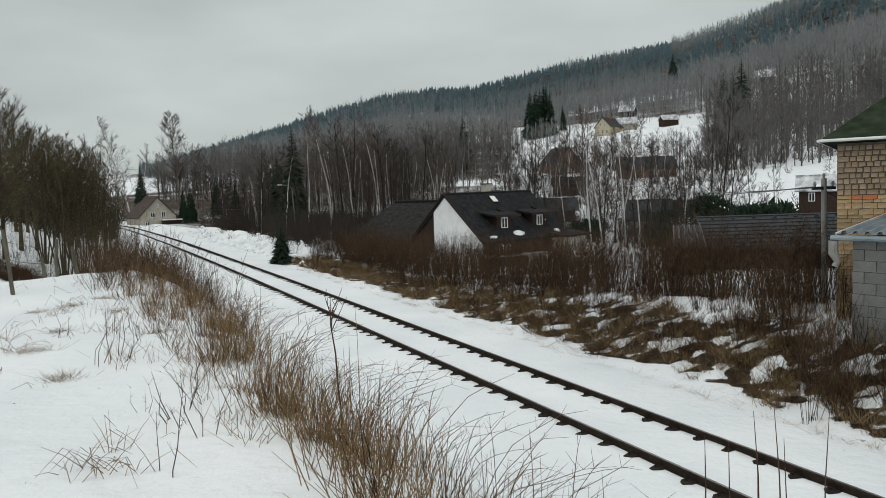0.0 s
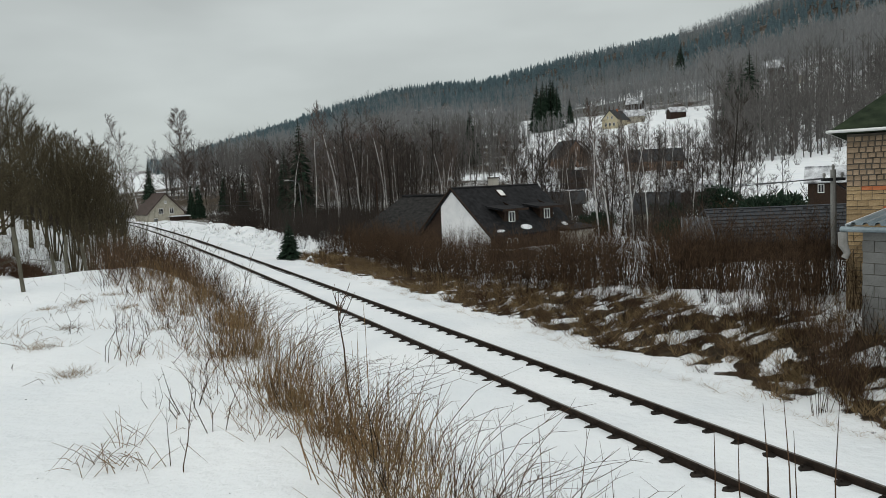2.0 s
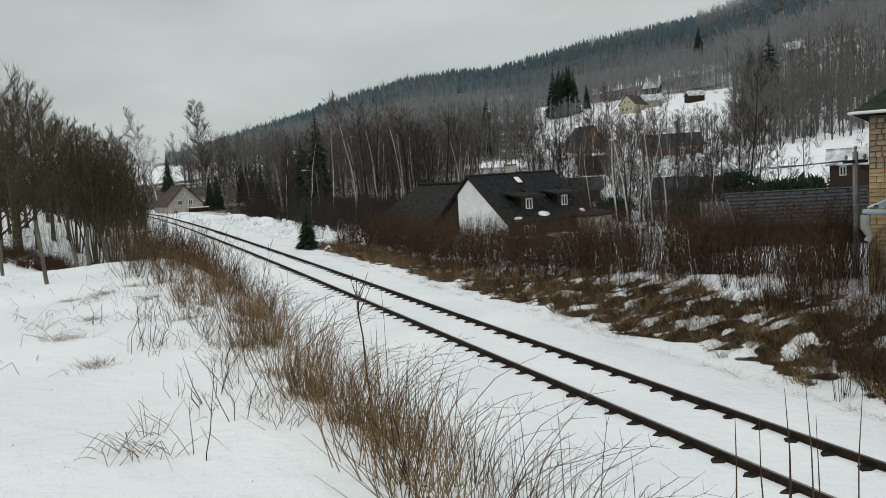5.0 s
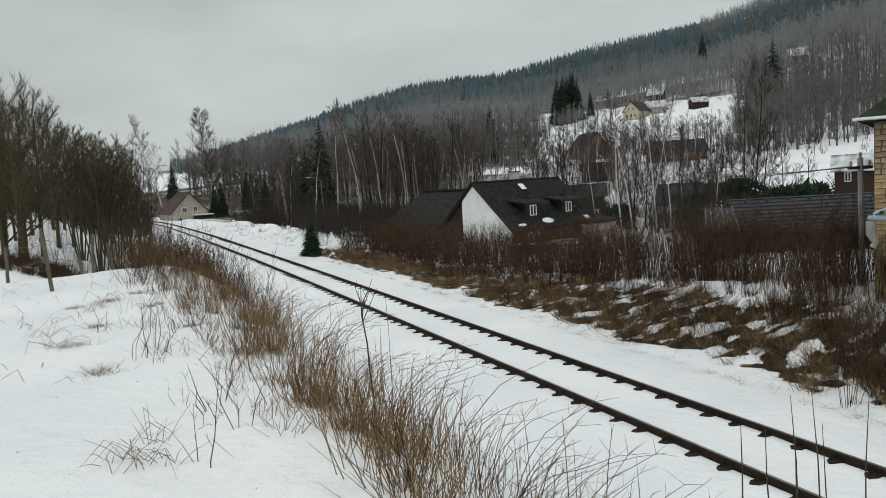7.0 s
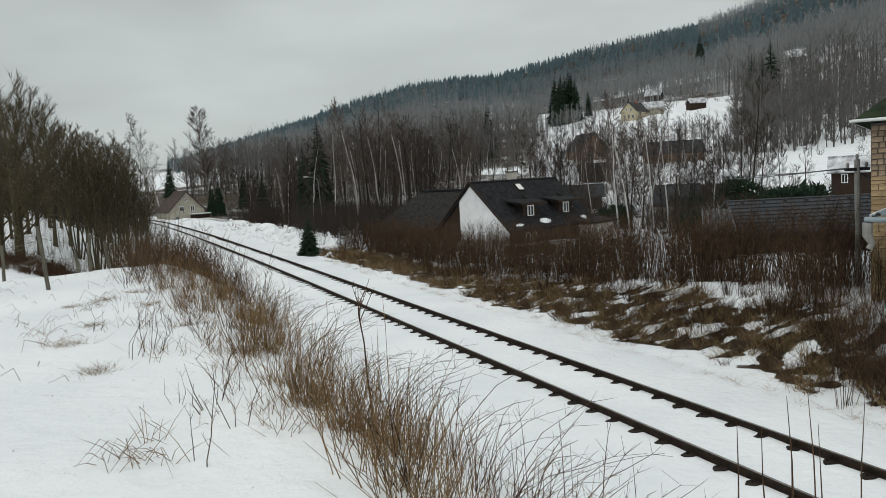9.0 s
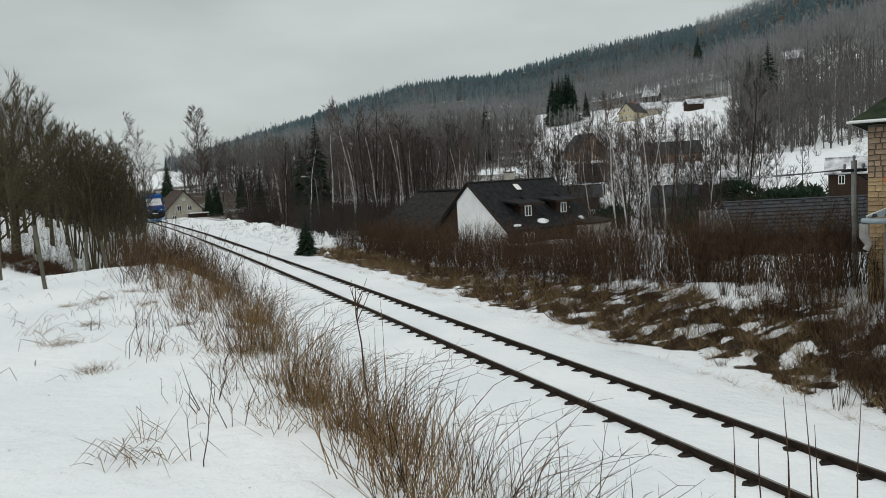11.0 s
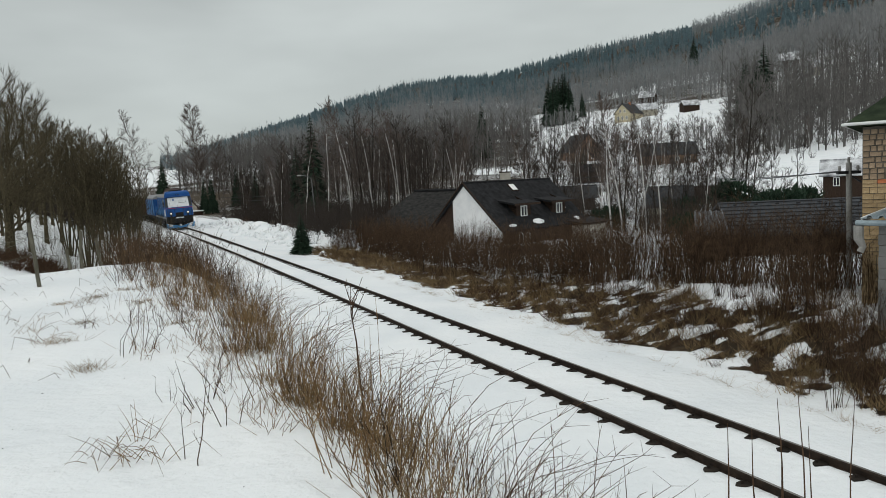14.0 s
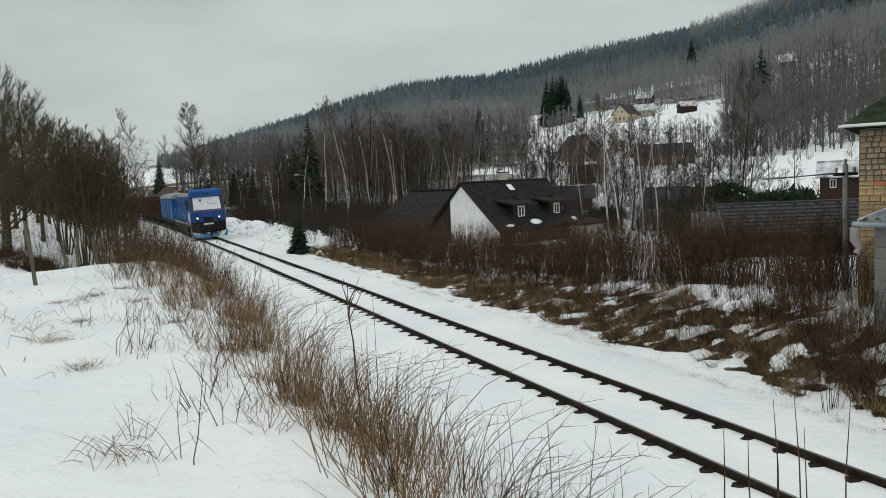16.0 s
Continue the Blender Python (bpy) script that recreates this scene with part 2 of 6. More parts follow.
def land(x, y):
    """The height of the ground."""
    x, y = np.asarray(x, float), np.asarray(y, float)
    s, d = x * UX + y * UY, x * NX + y * NY
    e = d - centre(s)
    r, az = np.hypot(x, y), np.arctan2(x, y)
    # left of the track: a bank and a field on top, which falls away ahead
    top = 2.72 - 2.35 * step(19.5, 33, s - 0.35 * d) + 0.10 * wob(x, y, 5) + 0.05 * wob(x, y, 1.6, 3) + 0.027 * wob(x, y, 0.5, 7)
    top = top + 0.035 * np.clip(-d - 2, 0, 40) * (1 - step(19, 30, s))
    top = top + 3.0 * step(50, 105, s) * step(9, 24, -e)
    top = top - 0.17 * step(9, 16, s) + 1.35 * step(-9.6, -13.6, e) * step(28, 40, s)
    lo = -0.30
    left = lo + (top - lo) * step(-3.2, -8.0, e) ** 0.8
    # right of the track: a low bank under the hedge, then down towards the yards
    bank = 1.05 - 1.25 * step(9, 36, s)
    right = -0.22 + (bank + 0.22) * step(3.4, 6.8, e) - (bank + 1.9) * step(14, 50, e)
    right = right + 0.12 * wob(x, y, 0.9, 5) * step(3.4, 4.6, e)
    heap = np.exp(-((e - 6.4) / 1.7) ** 2) * step(52, 60, s) * (1 - step(98, 112, s))
    right = right + heap * (0.75 + 0.25 * wob(x, y, 1.5, 8))
    z = np.where(e < 0, left, right)
    bed = -0.125 - 0.05 * step(1.3, 2.4, np.abs(e)) - 0.10 * step(2.3, 3.4, np.abs(e))
    z = np.where(np.abs(e) < 3.3, bed + 0.012 * wob(x, y, 0.9, 2), z)
    # the valley's far side
    h = np.interp(r, [0, 140, 200, 300, 400, 560, 800, 1100, 3000], [0, 0, 0.06, 0.40, 0.58, 0.78, 1.0, 1.02, 0.60])
    hill = 4.4 + r * (ridge_slope(az) - np.interp(az, [-0.35, 0.1, 0.4], [0.001, 0.006, 0.014])) * h * (1 + 0.05 * wob(x, y, 90)) - 5.5 * (1 - step(90, 190, r))
    hill = hill - 2.5 * (1 - step(120, 300, r)) * step(0.1, -0.3, az)
    w = step(75, 150, r) * step(8, 30, e)
    w = np.where(e < 0, step(120, 260, r) * step(-10, -32, e), w)
    return z * (1 - w) + hill * w


# Open fields on the far slope: bearings of the two sides, near range at both, far range at both.
FIELDS = [(0.335, 0.62, 120, 108, 166, 192), (0.10, 0.35, 108, 108, 392, 312), (0.20, 0.335, 425, 400, 476, 440), (0.42, 0.52, 300, 292, 352, 340),
          (-0.05, 0.035, 436, 430, 470, 480), (0.03, 0.13, 352, 350, 410, 405), (-0.165, -0.065, 318, 318, 405, 350), (0.01, 0.12, 180, 172, 204, 222),
          (-0.285, -0.235, 580, 570, 680, 640), (-0.34, -0.20, 330, 335, 405, 395), (-0.40, -0.30, 235, 245, 380, 370)]


def snow_cover(x, y):
    """1 where snow lies whole, less where dead grass and earth show."""
    s, d = x * UX + y * UY, x * NX + y * NY
    e = d - centre(s)
    r = np.hypot(x, y)
    c = np.ones_like(e)
    patch = 0.40 + 0.46 * wob(x, y, 0.33, 9) + 0.40 * wob(x, y, 0.14, 4)
    on = step(3.3, 3.9, e + 0.45 * wob(x, y, 0.8)) * (1 - 0.85 * step(5.8, 7.1, e + 0.4 * wob(x, y, 1.3))) * (1 - step(40, 60, e)) * (1 - 0.9 * step(46, 58, s))
    c = c - on * (1 - np.clip(patch, 0, 1)) * 1.05
    q = x / np.maximum(y, 1.0)
    field = np.zeros_like(c)
    for q0, q1, n0, n1, f0, f1 in FIELDS:
        t = np.clip((q - q0) / (q1 - q0), 0, 1)
        near, far = n0 + (n1 - n0) * t, f0 + (f1 - f0) * t
        within = step(-5, 5, y - near + 6 * wob(x, y, 9, 2)) * step(-7, 7, far - y + 9 * wob(x, y, 14, 6))
        within = within * step(-0.012, 0.012, q - q0 + 0.012 * wob(x, y, 7, 1)) * step(-0.012, 0.012, q1 - q + 0.012 * wob(x, y, 8, 3))
        field = np.maximum(field, within)
    floor = 0.47 + 0.07 * wob(x, y, 24, 8) - 0.09 * step(540, 640, r)
    floor = floor + 0.14 * step(0.32, 0.36, q) * (1 - 0.5 * step(235, 300, y))
    under = step(0, 14, y - np.interp(q, [-0.3, 0.0, 0.03, 0.12], [74, 66, 90, 104])) * step(-0.52, -0.42, q) * (e > 8)
    c = np.where(e > 8, c * (1 - under) + under * (floor + (1 - floor) * field), c)
    c = c - 0.16 * field * under * step(0.25, 0.6, wob(x, y, 11, 4)) * (q < 0.36)
    c = c - 0.18 * step(30, 60, r) * (e > 10) * (0.5 + 0.5 * wob(x, y, 6, 2))
    return c


def build_ground():
    def lines(knots):
        out = []
        for (a, b, h) in knots:
            out += list(np.arange(a, b, h))
        return np.array(out)
    ss = lines([(-3000, -600, 400), (-600, -60, 60), (-60, -6, 3), (-6, 45, 0.22), (45, 90, 0.7), (90, 260, 4), (260, 900, 14), (900, 3001, 150)])
    dd = lines([(-3000, -600, 300), (-600, -60, 45), (-60, -14, 2.5), (-14, 4, 0.3), (4, 22, 0.16), (22, 50, 0.8), (50, 250, 5), (250, 1000, 14), (1000, 3001, 200)])
    S, D = np.meshgrid(ss, dd, indexing="ij")
    shift = centre(np.clip(S, -1e9, 300)) - 8.75
    D2 = D + shift * (np.abs(D) < 60)
    X, Y = UX * S + NX * D2, UY * S + NY * D2
    Z = land(X, Y)
    n, m = S.shape
    co = np.stack([X, Y, Z], -1).reshape(-1, 3)
    i = np.arange(n - 1)[:, None] * m + np.arange(m - 1)[None, :]
    q = np.stack([i, i + m, i + m + 1, i + 1], -1).reshape(-1, 4)[:, ::-1]
    me = bpy.data.meshes.new("ground")
    me.vertices.add(len(co))
    me.vertices.foreach_set("co", co.ravel())
    me.loops.add(q.size)
    me.loops.foreach_set("vertex_index", q.ravel())
    me.polygons.add(len(q))
    me.polygons.foreach_set("loop_start", np.arange(0, q.size, 4))
    me.polygons.foreach_set("loop_total", np.full(len(q), 4))
    me.update(calc_edges=True)
    me.polygons.foreach_set("use_smooth", [True] * len(q))
    a = me.attributes.new("cover", "FLOAT", "POINT")
    a.data.foreach_set("value", snow_cover(X, Y).ravel())
    me.materials.append(GROUND)
    tagged(new("ground", me), "snow-covered ground with dead grass showing through", "ground", kind="structure")


def gz(x, y):
    return float(land(x, y))


build_ground()


# ---- the railway ----
def cant(s):
    return 0.07 * float(step(50, 80, np.float64(s)))


def rail_section(side):
    return [(-0.062, -0.15), (0.062, -0.15), (0.062, -0.135), (0.010, -0.118), (0.010, -0.045), (0.035, -0.034), (0.035, -0.006), (0.026, 0.0),
            (-0.026, 0.0), (-0.035, -0.006), (-0.035, -0.034), (-0.010, -0.045), (-0.010, -0.118), (-0.062, -0.135)]


def build_track():
    track = thing("railway_track", pose(0, 0, 0), "single railway track with rusty rails and sleepers under snow", "railway track", kind="structure")
    stations = list(np.arange(-30, 300, 2.0))
    for side in (-1, 1):
        g = Geo()
        sec = rail_section(side)
        head = Geo()
        for i, s in enumerate(stations):
            lift = cant(s) * (0.5 + 0.5 * side)
            for k, (ox, oz) in enumerate(sec):
                g.v.append(at_track(s, side * 0.7535 + ox, oz + lift))
            head.v += [at_track(s, side * 0.7535 - 0.024, 0.002 + lift), at_track(s, side * 0.7535 + 0.024, 0.002 + lift)]
        n = len(sec)
        for i in range(len(stations) - 1):
            for k in range(n):
                k2 = (k + 1) % n
                g.f.append((i * n + k, i * n + k2, (i + 1) * n + k2, (i + 1) * n + k))
            head.f.append((2 * i, 2 * i + 1, 2 * i + 3, 2 * i + 2))
        rail = part("rail", g, RAIL_RUST, track, "rusty brown steel rail")
        part("running_surface", head, RAIL_HEAD, rail, "worn bare steel running surface")
    # sleepers, each with its end and rail chairs showing as dark hollows in the snow
    g = Geo()
    g.box(-1.25, 1.25, -0.12, 0.12, -0.33, -0.145)
    tie = g.mesh("sleeper", TIE)
    plates = []
    for v in range(6):
        rnd = random.Random(50 + v)
        g = Geo()
        for side in (-1, 1):
            x = side * 0.7535
            out = []
            for k in range(9):          # the melted hollow, wider on both sides of the rail
                t = math.tau * k / 9
                out.append(Vector((x - 0.06 + math.cos(t) * rnd.uniform(0.13, 0.22), math.sin(t) * rnd.uniform(0.07, 0.13), -0.108)))
            b = len(g.v)
            g.v += out + [o + Vector((0, 0, -0.06)) for o in out]
            g.f.append(tuple(range(b, b + 9)))
            for k in range(9):
                g.f.append((b + k, b + 9 + k, b + 9 + (k + 1) % 9, b + (k + 1) % 9))
            for bx in (-0.12, 0.12):
                g.tube([Vector((x + bx, 0.03, -0.12)), Vector((x + bx, 0.03, -0.07))], [0.022, 0.018], 6, True)
        plates.append(g.mesh("sleeper_plate", TIE))
    s, i = -6.0, 0
    while s < 150:
        m = Matrix.Translation(at_track(s, 0)) @ Matrix.Rotation(heading(s), 4, "Z")
        ob = part("sleeper", tie, TIE, track)
        ob.matrix_world = m
        if s < 75:
            p = part("rail_chair", plates[i % 6], TIE, track, "dark wet rail chairs in melted snow")
            p.matrix_world = m
        s += 0.649
        i += 1


build_track()


# ---- houses ----
def house_frame(x, y, z, rz):
    return pose(x, y, z, 0, 0, rz)


def window(parent, m, w, h, panes=2, frame_mat=None, surround=None):
    """A window in its own x (width) and z (height), facing -y."""
    win = new("window")
    win.parent = parent
    win.matrix_local = m
    t = 0.07
    g = Geo()
    g.box(-w / 2, w / 2, -0.05, 0.03, 0, t)
    g.box(-w / 2, w / 2, -0.05, 0.03, h - t, h)
    for k in range(panes + 1):
        x = -w / 2 + (w - t) * k / panes
        g.box(x, x + t, -0.048, 0.03, t, h - t)
    part("window_frame", g, frame_mat or WHITE_PAINT, win)
    for k in range(panes):
        x = -w / 2 + (w - t) * k / panes + t
        boxpart("pane", x, x + (w - t) / panes - t, -0.015, 0.01, t, h - t, GLASS_DARK, win)
    return win


def slab(g, a, b, c, d, t):
    """A flat slab with corners a, b, c, d and a thickness downwards along its normal."""
    n = (b - a).cross(d - a).normalized() * t
    k = len(g.v)
    g.v += [a, b, c, d, a - n, b - n, c - n, d - n]
    for f in ((0, 1, 2, 3), (7, 6, 5, 4), (0, 4, 5, 1), (1, 5, 6, 2), (2, 6, 7, 3), (3, 7, 4, 0)):
        g.f.append(tuple(k + i for i in f))


def gabled(parent, hw, length, eave, ridge, base, wall_mat, roof_mat, over=0.35, wall_label="", roof_label=""):
    """Walls and a gabled roof: ridge along +y from y = 0, half width hw."""
    g = Geo()
    g.prism([(-hw, base), (hw, base), (hw, eave), (0, ridge), (-hw, eave)], 0, length)
    w = part("wall", g, wall_mat, parent, wall_label)
    rise = (ridge - eave) / hw
    for sx in (-1, 1):
        g = Geo()
        ex = sx * (hw + over)
        ez = eave - over * rise + 0.16
        pts = [Vector((0, -over, ridge + 0.16)), Vector((ex, -over, ez)), Vector((ex, length + over, ez)), Vector((0, length + over, ridge + 0.16))]
        if sx > 0:
            slab(g, *pts, 0.14)
        else:
            slab(g, pts[3], pts[2], pts[1], pts[0], 0.14)
        part("roof", g, roof_mat, parent, roof_label)
    g = Geo()
    g.tube([Vector((0, -over, ridge + 0.15)), Vector((0, length + over, ridge + 0.15))], [0.09, 0.09], 6, True)
    part("ridge_cap", g, roof_mat, parent)
    return w


def white_gable_house():
    h = thing("house", house_frame(0.33, 52, 0, -46), "house with a white plastered gable, black roof and two dormers", "house")
    base, eave, ridge, hw, ln = -1.6, 0.75, 3.85, 3.45, 9.0
    gabled(h, hw, ln, eave, ridge, base, WOOD_DARK, ROOF_BLACK, 0.22, "dark-stained timber walls", "black slate roof")
    g = Geo()
    g.prism([(-1.2, base), (hw - 0.05, base), (hw - 0.05, eave + 0.06), (0, ridge - 0.02), (-1.2, ridge - 0.02 - 1.2 * (ridge - eave) / hw)], -0.11, -0.004)
    part("gable_wall", g, PLASTER, h, "white plastered gable")
    for sx in (-1, 1):
        g = Geo()
        k = (ridge - eave) / hw
        a, b = Vector((0, -0.27, ridge + 0.19)), Vector((sx * (hw + 0.24), -0.27, eave - 0.24 * k + 0.19))
        g.tube([a, b], [0.055, 0.055], 4, True)
        part("verge_board", g, WOOD_DARK, h)
    k = (ridge - eave) / hw
    for y0 in (1.95, 5.85):
        d = new("dormer")
        d.parent = h
        d.matrix_local = pose(0, y0, 0)
        x1, zt = 2.70, 2.36
        g = Geo()
        g.prism([(0.9, ridge - 0.9 * k), (x1, ridge - x1 * k - 0.05), (x1, zt), (0.9, zt + 0.30)], 0.25, 1.75)
        part("cheek", g, WOOD_DARK, d)
        g = Geo()
        slab(g, Vector((0.55, -0.35, zt + 0.46)), Vector((x1 + 0.42, -0.35, zt + 0.10)), Vector((x1 + 0.42, 2.35, zt + 0.10)), Vector((0.55, 2.35, zt + 0.46)), 0.13)
        part("roof", g, ROOF_BLACK, d)
        boxpart("fascia", x1 + 0.425, x1 + 0.46, -0.34, 2.34, zt - 0.06, zt + 0.08, WOOD_DARK, d)
        win = window(h, pose(x1 + 0.02, y0 + 1.0, 1.50, 0, 0, 90), 0.66, 0.76)
    # skylight, chimney, snow left lying on the roof
    sl = new("skylight")
    sl.parent = h
    sl.matrix_local = pose(0.42, 4.25, ridge - 0.42 * k + 0.20, 0, math.degrees(math.atan(k)), 0)
    boxpart("skylight_frame", -0.12, 0.62, -0.32, 0.32, -0.02, 0.05, WOOD_DARK, sl)
    boxpart("pane", -0.05, 0.55, -0.26, 0.26, 0.05, 0.06, WHITE_PAINT, sl, "white skylight pane")
    c = new("chimney")
    c.parent = h
    c.matrix_local = pose(-0.5, 4.7, ridge)
    boxpart("stack", -0.26, 0.26, -0.30, 0.30, -0.9, 0.75, BRICK_PALE, c, "pale rendered chimney stack", 0.01)
    boxpart("chimney_cap", -0.30, 0.30, -0.34, 0.34, 0.75, 0.83, WOOD_DARK, c)
    boxpart("flashing", 0.325, 0.5, -0.5, 0.5, -0.9, 0.12, WOOD_DARK, c)
    rnd = random.Random(4)
    for (px, py, rx, ry) in ((3.25, 3.9, 0.2, 0.62), (3.35, 1.1, 0.09, 0.42), (3.3, 8.2, 0.15, 0.3), (2.4, 7.9, 0.08, 0.1)):
        g = Geo()
        n = 14
        for ring, hz in ((1.0, 0.0), (0.85, 0.035), (0.4, 0.05)):
            for i in range(n):
                t = math.tau * i / n
                q = rnd.uniform(0.8, 1.15) * ring
                x = px + math.cos(t) * rx * q
                g.v.append(Vector((x, py + math.sin(t) * ry * q, ridge - x * k + 0.17 + hz)))
        for r in range(2):
            for i in range(n):
                j = (i + 1) % n
                g.f.append((r * n + i, r * n + j, (r + 1) * n + j, (r + 1) * n + i))
        g.f.append(tuple(range(2 * n, 3 * n)))
        part("snow_patch", g, SNOW, h, "leftover snow on the roof", smooth=True)
    # lower wing with a hipped dark roof
    wing = thing("house_wing", house_frame(0.33, 52, 0, -46), "low side building with a dark hipped slate roof", "outbuilding")
    g = Geo()
    g.box(-12.0, -1.4, 1.0, 6.0, -1.6, 0.6)
    part("wall", g, WOOD_DARK, wing)
    zr, ze = 3.45, 0.55
    A, B = Vector((-9.4, 3.4, zr)), Vector((-0.45, 3.4, zr))
    C, D, E, F = Vector((-12.6, 0.5, ze)), Vector((-0.9, 0.5, ze)), Vector((-12.6, 6.3, ze)), Vector((-0.9, 6.3, ze))
    g = Geo()
    slab(g, A, C, D, B, 0.12)
    part("roof", g, ROOF_WORN, wing, "weathered dark roof slope")
    g = Geo()
    slab(g, B, F, E, A, 0.12)
    part("roof", g, ROOF_WORN, wing)
    g = Geo()
    g.v += [A, E, C]
    g.f.append((0, 1, 2))
    part("hip", g, ROOF_WORN, wing)
    g = Geo()
    g.tube([A + Vector((0, 0, 0.03)), B + Vector((0, 0, 0.03))], [0.1, 0.1], 6, True)
    part("ridge_cap", g, ROOF_BLACK, wing)
    ann = thing("annex", house_frame(0.33, 52, 0, -46), "small cream annex beside the dark house", "outbuilding")
    boxpart("wall", 3.6, 4.6, 7.2, 10.0, -1.6, 0.55, BRICK_PALE, ann)
    g = Geo()
    slab(g, Vector((3.0, 6.9, 1.0)), Vector((4.9, 6.9, 0.75)), Vector((4.9, 10.3, 0.75)), Vector((3.0, 10.3, 1.0)), 0.1)
    part("roof", g, ROOF_BLACK, ann)


BRICK_PALE = mat("pale_render", (0.34, 0.32, 0.28), (0.52, 0.49, 0.43), 0.85, 2, 40, 0.3)
ROOF_GREY = mat("weathered_slate", (0.020, 0.022, 0.024), (0.060, 0.064, 0.068), 0.75, 2, 30, 0.5, stretch=(1, 1, 3))
ROOF_WORN = mat("worn_black_slate", (0.014, 0.014, 0.014), (0.044, 0.042, 0.040), 0.85, 2.5, 36, 0.5, stretch=(1, 1, 3), spec=0.1)
ROOF_RIB = mat("grey_roof_rib", (0.10, 0.11, 0.12), (0.18, 0.19, 0.20), 0.6, 3, 20, 0.1)
ROOF_GREEN = mat("mossy_green_roof", (0.012, 0.018, 0.011), (0.036, 0.050, 0.028), 1.0, 3, 50, 0.6, spec=0.1)
ROOF_STEEL = mat("grey_roof_sheet", (0.028, 0.031, 0.035), (0.060, 0.065, 0.072), 0.5, 2, 20, 0.1)
ZINC = mat("galvanised_sheet", (0.19, 0.235, 0.26), (0.34, 0.40, 0.43), 0.4, 1.5, 25, 0.1, metal=0.5)
BLOCK = mat("grey_concrete_block", (0.12, 0.12, 0.115), (0.26, 0.26, 0.25), 0.9, 2, 40, 0.4, vary=0.15)
MORTAR = mat("mortar", (0.075, 0.066, 0.054), (0.16, 0.142, 0.12), 0.95, 5, 60, 0.5)
BRICK = mat("tan_clay_brick", (0.19, 0.138, 0.094), (0.36, 0.268, 0.182), 0.9, 5, 50, 0.4, vary=0.4)
BRICK_RED = mat("red_clay_brick", (0.34, 0.10, 0.045), (0.50, 0.19, 0.09), 0.9, 5, 50, 0.4, vary=0.3)
RUBBLE = mat("yellowish_rubble", (0.24, 0.165, 0.085), (0.46, 0.34, 0.20), 0.95, 4, 30, 0.7, vary=0.35)
GUTTER = mat("white_gutter", (0.62, 0.63, 0.62), (0.74, 0.75, 0.74), 0.5, 4, 30, 0.1)
LAMP_GREY = mat("weathered_lamp_steel", (0.085, 0.087, 0.088), (0.17, 0.172, 0.175), 0.6, 4, 30, 0.1, metal=0.3)
CREAM = mat("cream_plaster", (0.30, 0.28, 0.23), (0.46, 0.43, 0.355), 0.85, 2, 30, 0.3)
YELLOW = mat("yellow_plaster", (0.40, 0.355, 0.24), (0.54, 0.475, 0.33), 0.85, 2, 30, 0.2)
OCHRE = mat("ochre_timber", (0.20, 0.11, 0.055), (0.34, 0.19, 0.10), 0.8, 3, 40, 0.4)
CONCRETE = mat("pole_concrete", (0.22, 0.215, 0.20), (0.38, 0.37, 0.35), 0.9, 3, 50, 0.4)
DARK_METAL = mat("dark_painted_metal", (0.02, 0.02, 0.022), (0.05, 0.05, 0.055), 0.5, 5, 40, 0.1)


